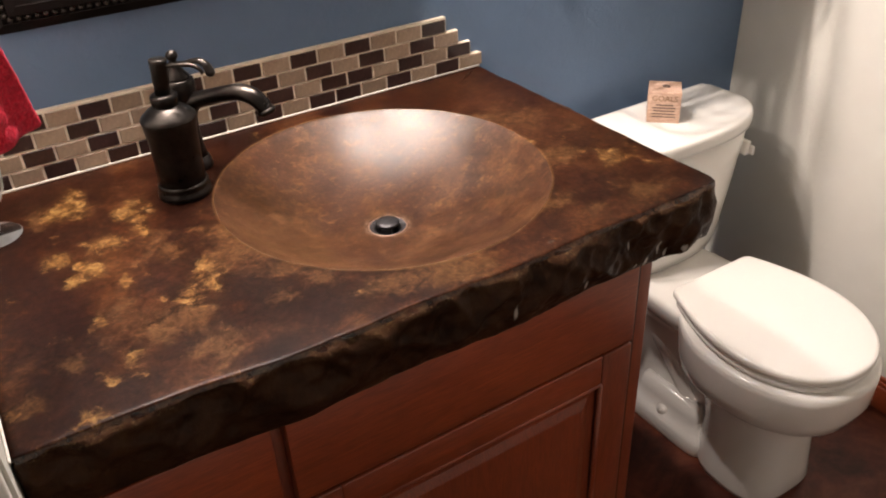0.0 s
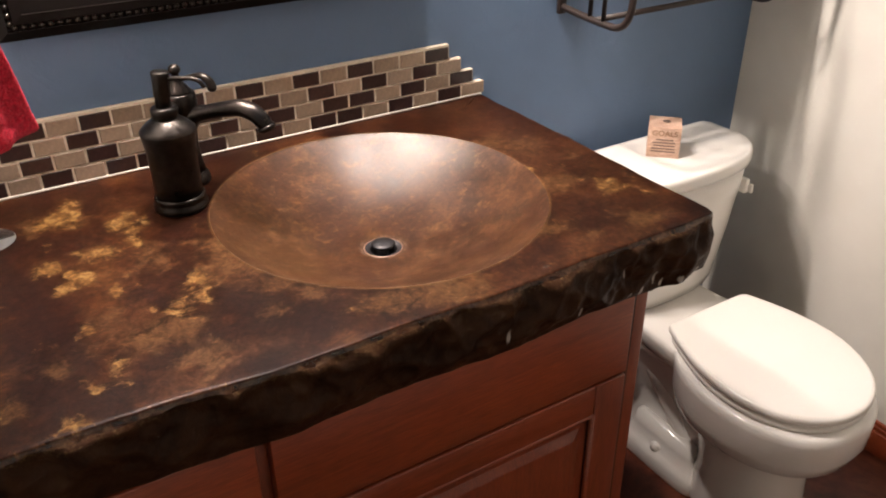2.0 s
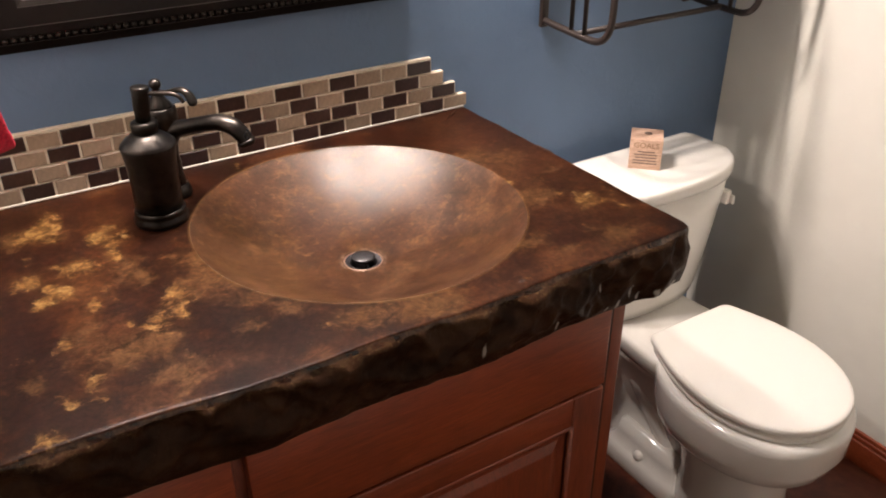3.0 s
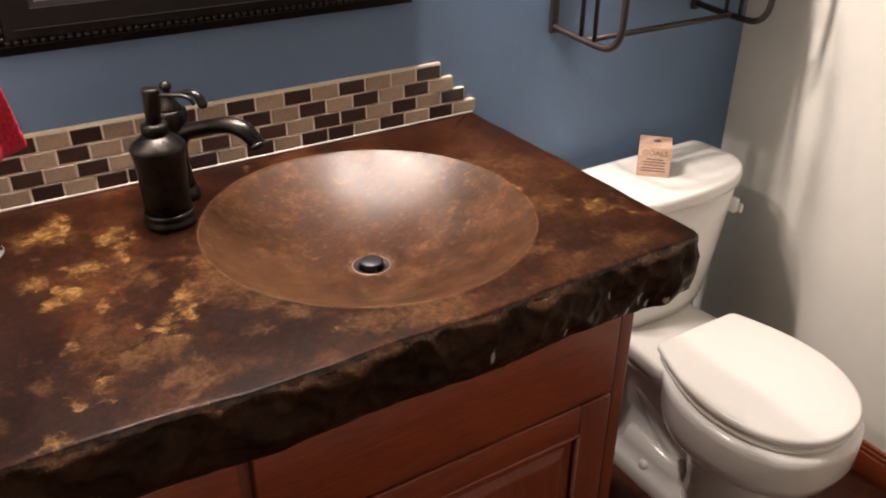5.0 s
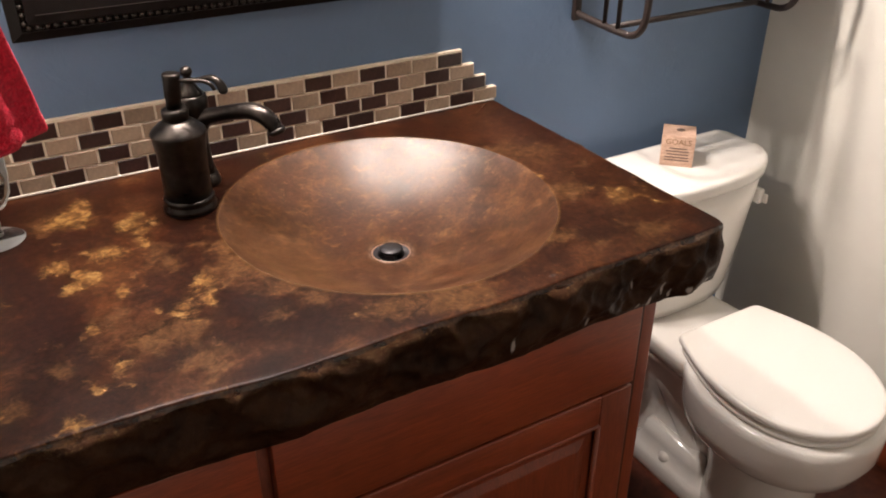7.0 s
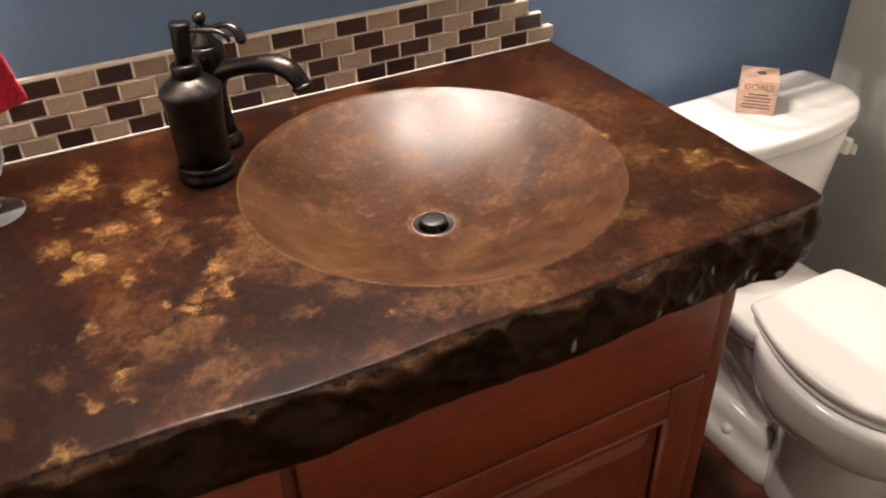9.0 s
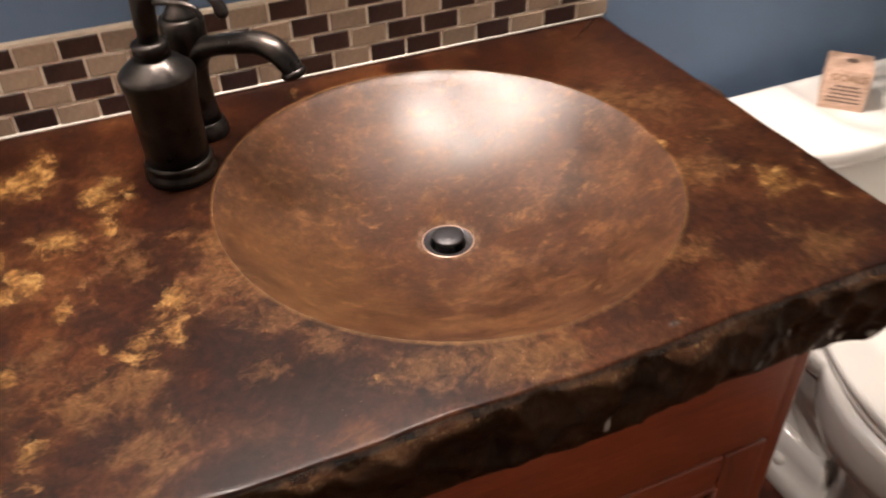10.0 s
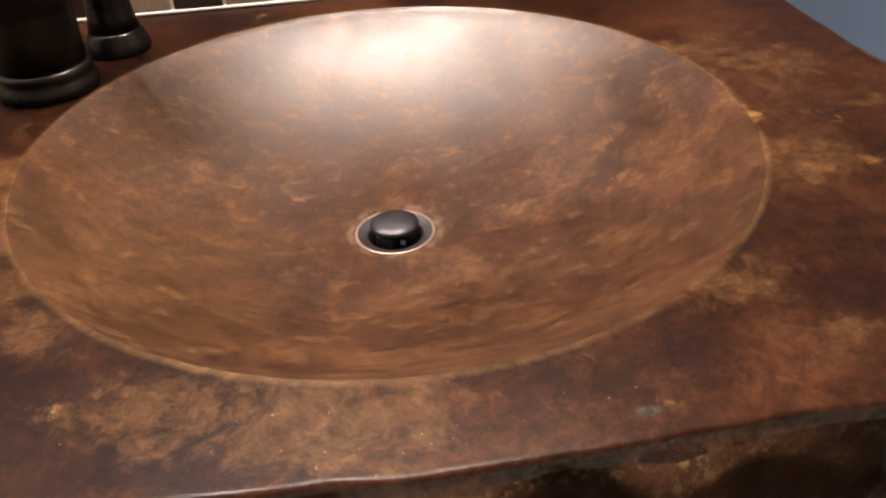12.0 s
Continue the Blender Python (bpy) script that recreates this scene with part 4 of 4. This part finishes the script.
def build_toilet():
    cx = TOILET_X
    t = thing("toilet", "white two-piece toilet with closed lid", "toilet")

    # bowl and front column
    secs = []
    for z, b, f, hw, pw in ((0.0, -0.375, -0.600, 0.112, 3.0), (0.012, -0.372, -0.604, 0.114, 3.0), (0.05, -0.375, -0.602, 0.108, 2.8), (0.12, -0.375, -0.600, 0.103, 2.6),
                            (0.175, -0.36, -0.602, 0.104, 2.5), (0.205, -0.33, -0.602, 0.108, 2.4), (0.232, -0.33, -0.614, 0.121, 2.3), (0.247, -0.315, -0.640, 0.147, 2.3), (0.257, -0.305, -0.666, 0.1625, 2.3),
                            (0.268, -0.298, -0.681, 0.170, 2.3), (0.296, -0.290, -0.691, 0.1755, 2.3), (0.347, -0.286, -0.692, 0.177, 2.3), (0.361, -0.286, -0.690, 0.1755, 2.3), (0.3665, -0.290, -0.684, 0.170, 2.3)):
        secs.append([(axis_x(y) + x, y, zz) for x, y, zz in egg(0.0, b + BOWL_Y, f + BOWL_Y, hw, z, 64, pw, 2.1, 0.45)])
    part("bowl", add_loft(bmesh.new(), secs), PORCELAIN, t)
    # rear deck that carries the tank
    def deck(o, z):
        pts = []
        for x, y, zz in egg(0.0, -0.060 - o, -0.398 + o, 0.114 - o, z, 72, 6.0, 6.0, 0.5):
            u = min(1.0, max(0.0, (-0.13 - y) / 0.24))
            flare = 0.98 + 0.16 * u * u * (3 - 2 * u)
            pts.append((cx + x * flare, y, zz))
        return pts
    part("deck", slab(deck, ((0.268, 0.062), (0.288, 0.044), (0.304, 0.022), (0.316, 0.009), (0.330, 0.003), (0.354, 0.0), (0.362, 0.002), (0.3672, 0.008))), PORCELAIN, t)
    # trapway at the back, with its side bulge
    secs = []
    for z, b, f, hw in ((0.0, -0.115, -0.400, 0.072), (0.05, -0.115, -0.400, 0.066), (0.10, -0.12, -0.395, 0.056), (0.16, -0.13, -0.39, 0.054), (0.22, -0.13, -0.38, 0.066), (0.28, -0.11, -0.36, 0.092), (0.31, -0.10, -0.35, 0.108)):
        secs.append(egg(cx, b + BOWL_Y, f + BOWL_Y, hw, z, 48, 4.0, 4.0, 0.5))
    part("trapway", add_loft(bmesh.new(), secs), PORCELAIN, t)
    for s in (-1, 1):
        rows = [(-0.125, 0.265, 0.030), (-0.185, 0.240, 0.036), (-0.250, 0.190, 0.040), (-0.310, 0.125, 0.038), (-0.355, 0.070, 0.034), (-0.385, 0.040, 0.028)]
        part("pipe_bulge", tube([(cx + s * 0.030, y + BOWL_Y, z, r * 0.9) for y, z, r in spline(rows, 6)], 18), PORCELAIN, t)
        foot = lambda o, z, s=s: egg(cx + s * 0.064, -0.200 - o, -0.450 + o, 0.047 - o * 0.8, z, 40, 6.0, 6.0, 0.5)
        ft = part("foot", slab(foot, ((0.0, 0.002), (0.004, 0.0), (0.030, 0.002), (0.039, 0.008), (0.044, 0.016), (0.052, 0.026), (0.070, 0.034), (0.100, 0.040))), PORCELAIN, t)
        part("bolt_cap", lathe([(0.0150, 0.0435), (0.0154, 0.050), (0.0138, 0.0560), (0.0085, 0.0605), (0.0005, 0.0620)], 24, cx + s * 0.086, -0.323), SEAT_WHITE, ft, "round white bolt cap")
    # seat and lid
    seat = lambda o, z: dee(-0.326 - o, -0.704 + o, 0.163 - o, 0.121 - o, z)
    part("seat", slab(seat, ((0.3675, 0.010), (0.369, 0.005), (0.373, 0.002), (0.379, 0.002), (0.383, 0.005), (0.384, 0.012))), SEAT_WHITE, t)
    lid = lambda o, z: dee(-0.320 - o, -0.706 + o, 0.164 - o, 0.122 - o, z)
    part("lid", slab(lid, ((0.3855, 0.008), (0.387, 0.004), (0.390, 0.001), (0.396, 0.0), (0.4015, 0.001), (0.4045, 0.0035), (0.4058, 0.010), (0.4066, 0.04), (0.407, 0.08))), SEAT_WHITE, t, "closed flat white lid")
    for s in (-1, 1):
        part("hinge", box(cx + s * 0.075 - 0.017, cx + s * 0.075 + 0.017, -0.324, -0.306, 0.3674, 0.388, 0.006), SEAT_WHITE, t)

    # tank
    def tank_ring(hw, depth, z, back=-0.060, bow=0.018, n=30):
        z = 0.3674 + (z - 0.3674) * (TANK_TOP - 0.3674) / 0.3518
        pts = [(cx + hw - 0.012, back - 0.003, z), (cx + hw - 0.022, back, z), (cx - hw + 0.022, back, z), (cx - hw + 0.012, back - 0.003, z), (cx - hw + 0.003, back - 0.02, z)]
        for i in range(n + 1):
            u = math.sin((-1 + 2 * i / n) * math.pi / 2)
            full = max(0.0, 1 - abs(u) ** 3.4) ** 0.5
            pts.append((cx + hw * u, back - depth * (0.45 + 0.55 * full) + bow * u * u * full, z))
        return pts + [(cx + hw - 0.003, back - 0.02, z)]
    part("tank", add_loft(bmesh.new(), [tank_ring(0.186, 0.158, 0.3674), tank_ring(0.193, 0.167, 0.373), tank_ring(0.196, 0.173, 0.40), tank_ring(0.207, 0.188, 0.52), tank_ring(0.214, 0.198, 0.62), tank_ring(0.220, 0.202, 0.684)]), PORCELAIN, t)
    part("tank_lid", add_loft(bmesh.new(), [tank_ring(0.224, 0.208, 0.6845, -0.054), tank_ring(0.231, 0.217, 0.688, -0.050), tank_ring(0.2325, 0.220, 0.696, -0.048), tank_ring(0.232, 0.2195, 0.709, -0.048),
                                            tank_ring(0.229, 0.216, 0.7152, -0.050), tank_ring(0.223, 0.208, 0.7184, -0.055), tank_ring(0.205, 0.185, 0.7192, -0.066)]), PORCELAIN, t)
    lev = part("flush_lever", box(cx + 0.188, cx + 0.2045, -0.222, -0.192, 0.588, 0.622, 0.004), PORCELAIN, t, "white side flush lever")
    part("arm", box(cx + 0.1990, cx + 0.2062, -0.232, -0.200, 0.590, 0.612, 0.003), PORCELAIN, lev)


build_toilet()


# ---- small printed box on the tank ----
def build_cube():
    s = 0.067
    c = thing("desk_cube", "pale wooden printed cube with a round hole on top", "block", at=pose(0.386, -0.138, TANK_TOP + 0.0002, 0, 0, -45))
    part("block", box(-s / 2, s / 2, -s / 2, s / 2, 0.0, s, 0.0015), CUBE_WOOD, c)
    # the block is solid: a flat disc carries the hole's darkness as colour
    part("hole", lathe([(0.0085, s - 0.0002), (0.0085, s + 0.0004)], 28, 0.002, 0.004), INK, c, "flat dark disc painted as the shaded opening")
    for i, (w, off) in enumerate(((0.036, 0.001), (0.047, 0.0), (0.044, 0.001), (0.048, -0.001), (0.050, 0.0))):
        part("printed_line", box(off - w / 2, off + w / 2, -s / 2 - 0.0005, -s / 2 + 0.0005, 0.0385 - i * 0.0065, 0.0410 - i * 0.0065), INK, c, smooth=False)
    cu = bpy.data.curves.new("title", "FONT")
    cu.body = "GOALS"
    cu.size = 0.0165
    cu.extrude = 0.0003
    cu.align_x = "CENTER"
    tmp = bpy.data.objects.new("title", cu)
    scene.collection.objects.link(tmp)
    dg = bpy.context.evaluated_depsgraph_get()
    me = bpy.data.meshes.new_from_object(tmp.evaluated_get(dg))
    bpy.data.objects.remove(tmp)
    ob = new("title", me)
    me.materials.clear()
    me.materials.append(TAN_INK)
    ob.parent = c
    ob.matrix_basis = pose(0, -s / 2 - 0.0004, 0.0485, 90, 0, 0)


build_cube()


# ---- iron wall rack over the toilet ----
def build_rack():
    r = thing("wall_rack", "brown iron wall rack with looped ends above the toilet", "rack")
    z0, z1 = 1.004, 1.36
    for x in (0.193, 0.590):
        fr = new("end_frame")
        fr.parent = r
        part("wall_plate", box(x - 0.009, x + 0.009, -0.012, -0.001, z0 - 0.006, z1, 0.003), IRON, fr)
        rows = [(-0.010, z0 + 0.008), (-0.06, z0 + 0.004), (-0.140, z0), (-0.172, z0 + 0.003), (-0.192, z0 + 0.018), (-0.201, z0 + 0.045), (-0.203, z0 + 0.10), (-0.203, z0 + 0.22), (-0.195, z1 - 0.03), (-0.168, z1 - 0.006), (-0.06, z1), (-0.010, z1)]
        part("loop", tube([(x, y, z, 0.0068) for y, z in spline(rows, 5)], 12), IRON, fr)
        for y in (-0.092, -0.130):
            part("rod", tube([(x, y, z0 + 0.002, 0.0046), (x, y, z1 - 0.003, 0.0046)], 10), IRON, fr)
    part("cross_bar", tube([(0.193, -0.108, z0 + 0.003, 0.0058), (0.590, -0.108, z0 + 0.003, 0.0058)], 12), IRON, r)
    for y in (-0.03, -0.065, -0.10, -0.135, -0.168):
        part("shelf_bar", tube([(0.193, y, 1.118, 0.0048), (0.590, y, 1.118, 0.0048)], 10), IRON, r)


build_rack()


# unseen towels, added on the rack to cast the broad shadow on the walls
def build_folded(z, w, d):
    bm = box(0.3915 - w / 2, 0.3915 + w / 2, -0.020 - d, -0.020, z, z + 0.058, 0.020, 4)
    for v in bm.verts:
        v.co.z += 0.003 * noise.noise(v.co * 30)
    tagged(part("folded_towel", bm, TOWEL_PALE), "unseen folded towel added on the rack to shade the walls", "towel", "towels on the rack")


for k in range(4):
    build_folded(1.1235 + 0.0585 * k, 0.350 + 0.006 * (k % 2), 0.130 + 0.005 * (k % 2))


# ---- framed mirror ----
def build_mirror():
    m = thing("wall_mirror", "wall mirror in a dark beaded wooden frame", "mirror")
    x0, x1, z0, z1 = -0.800, -0.135, 1.099, 1.72

    def moulding(name, o0, o1, ya, yb, mat, lab=""):
        # a mitred strip from inset o0 to o1, with depths ya (outer) and yb (inner)
        bm = bmesh.new()
        A = [(x0 + o0, z0 + o0), (x1 - o0, z0 + o0), (x1 - o0, z1 - o0), (x0 + o0, z1 - o0)]
        B = [(x0 + o1, z0 + o1), (x1 - o1, z0 + o1), (x1 - o1, z1 - o1), (x0 + o1, z1 - o1)]
        for i in range(4):
            j = (i + 1) % 4
            quad = [(A[i], ya), (A[j], ya), (B[j], yb), (B[i], yb)]
            fr = [bm.verts.new((p[0], y, p[1])) for p, y in quad]
            bk = [bm.verts.new((p[0], -0.002, p[1])) for p, y in quad]
            bm.faces.new(fr)
            bm.faces.new(list(reversed(bk)))
            for k in range(4):
                l = (k + 1) % 4
                bm.faces.new((fr[l], fr[k], bk[k], bk[l]))
        bmesh.ops.recalc_face_normals(bm, faces=bm.faces)
        part(name, bm, mat, m, lab, smooth=False)
    moulding("outer_edge", 0.0, 0.0145, -0.020, -0.030, FRAME_DARK)
    moulding("bead_seat", 0.0146, 0.0235, -0.024, -0.024, FRAME_DARK)
    moulding("inner_slope", 0.0236, 0.036, -0.030, -0.031, FRAME_DARK)
    moulding("cove", 0.0361, 0.062, -0.027, -0.027, FRAME_DARK)
    moulding("lip", 0.0621, 0.070, -0.024, -0.023, FRAME_LIP, "worn bronze inner lip")
    bead = bmesh.new()
    o = 0.019
    for (ax, az), (bx, bz) in (((x0 + o, z0 + o), (x1 - o, z0 + o)), ((x0 + o, z0 + o), (x0 + o, z1 - o)), ((x1 - o, z0 + o), (x1 - o, z1 - o)), ((x0 + o, z1 - o), (x1 - o, z1 - o))):
        n = int(math.hypot(bx - ax, bz - az) / 0.0115)
        for i in range(n):
            u = (i + 0.5) / n
            got = bmesh.ops.create_icosphere(bead, subdivisions=1, radius=0.0046, matrix=Matrix.Translation((ax + (bx - ax) * u, -0.0255, az + (bz - az) * u)))
    part("beading", bead, FRAME_BEAD, m, "row of worn gilt beads")
    part("glass", box(x0 + 0.066, x1 - 0.066, -0.0125, -0.006, z0 + 0.066, z1 - 0.066), MIRROR, m, smooth=False)


build_mirror()


# ---- red hand towel on a ring ----
def build_towel():
    bm = bmesh.new()
    nu, nv = 60, 90
    top_a, top_b = Vector((-0.884, -0.495, 1.465)), Vector((-0.908, -0.500, 1.465))
    bot_a, bot_b = Vector((-0.8120, -0.342, 1.085)), Vector((-0.913, -0.515, 1.084))
    side = Vector((0.80, -0.55, 0.1)).normalized()
    layers = []
    for face in (1, -1):
        grid = []
        for j in range(nv + 1):
            v = j / nv
            row = []
            for i in range(nu + 1):
                u = i / nu
                w = v
                a = top_a.lerp(bot_a, w)
                b = top_b.lerp(bot_b, w)
                p = a.lerp(b, u)
                fold = math.sin(u * 9.5 + 0.5 + v * 0.6) * (0.012 - 0.004 * v) + 0.006 * math.sin(u * 21 + v * 2.0)
                rib = 0.0
                for c in (0.66, 0.685, 0.71, 0.735, 0.76):
                    rib -= 0.0014 * math.exp(-((v - c) / 0.006) ** 2)
                rib -= 0.0035 * math.exp(-((v - 0.935) / 0.008) ** 2)
                fuzz = 0.0014 * noise.noise(p * 190) + 0.0016 * noise.noise(p * 70)
                edge = min(1.0, min(u, 1 - u) * 16, (1 - v) * 30 + 0.02, v * 30 + 0.02)
                th = 0.0075 * math.sqrt(max(0.0, 1 - (1 - edge) ** 2)) + 0.0002
                p = p + side * (fold + face * (th + rib * edge + fuzz * edge))
                row.append(bm.verts.new(p))
            grid.append(row)
        layers.append(grid)
        for j in range(nv):
            for i in range(nu):
                q = (grid[j][i], grid[j][i + 1], grid[j + 1][i + 1], grid[j + 1][i])
                bm.faces.new(q if face == 1 else tuple(reversed(q)))
    F, B = layers
    loop_f = F[0] + [F[j][nu] for j in range(1, nv + 1)] + F[nv][nu - 1::-1] + [F[j][0] for j in range(nv - 1, 0, -1)]
    loop_b = B[0] + [B[j][nu] for j in range(1, nv + 1)] + B[nv][nu - 1::-1] + [B[j][0] for j in range(nv - 1, 0, -1)]
    n = len(loop_f)
    for i in range(n):
        j = (i + 1) % n
        bm.faces.new((loop_f[j], loop_f[i], loop_b[i], loop_b[j]))
    bmesh.ops.recalc_face_normals(bm, faces=bm.faces)
    tagged(part("hand_towel", bm, TOWEL), "red terry hand towel hanging from a ring", "towel")
    r = thing("towel_ring", "dark bronze towel ring on the wall", "towel ring")
    ring = [(-0.890 + 0.030 * math.cos(a), -0.498 + 0.030 * math.cos(a) * -0.35, 1.510 + 0.05 * math.sin(a), 0.0045) for a in (2 * math.pi * i / 40 for i in range(41))]
    part("ring", tube(ring, 10), BRONZE, r)
    part("post", tube([(LEFT + 0.0005, -0.498, 1.560, 0.020), (LEFT + 0.006, -0.498, 1.560, 0.019), (LEFT + 0.008, -0.498, 1.560, 0.009), (-0.884, -0.498, 1.560, 0.008)], 20), BRONZE, r)


build_towel()


# ---- vanity light above the mirror, and its bulbs ----
def build_light():
    f = thing("vanity_light", "three-bulb bronze vanity light above the mirror", "lamp")
    part("backplate", box(-0.615, -0.015, -0.022, -0.001, 2.00, 2.09, 0.006), BRONZE, f)
    for x, y, z in BULBS:
        part("arm", tube([(x, -0.02, 2.045, 0.008), (x, -0.09, 2.06, 0.008), (x, y, 2.045, 0.008), (x, y, 2.015, 0.012)], 12), BRONZE, f)
        part("shade", lathe([(0.018, 2.016), (0.030, 2.008), (0.048, 1.975), (0.060, 1.930), (0.066, 1.905), (0.064, 1.905), (0.058, 1.930), (0.046, 1.973), (0.028, 2.004), (0.016, 2.010)], 36, x, y, close=False), FROST, f, "frosted glass bell shade")
        lamp = bpy.data.lights.new("bulb", "POINT")
        lamp.energy, lamp.color, lamp.shadow_soft_size = BULB_WATTS, WARM, 0.03
        ob = new("bulb", lamp)
        ob.location = (x, y, z - 0.02)
        ob.parent = f


build_light()
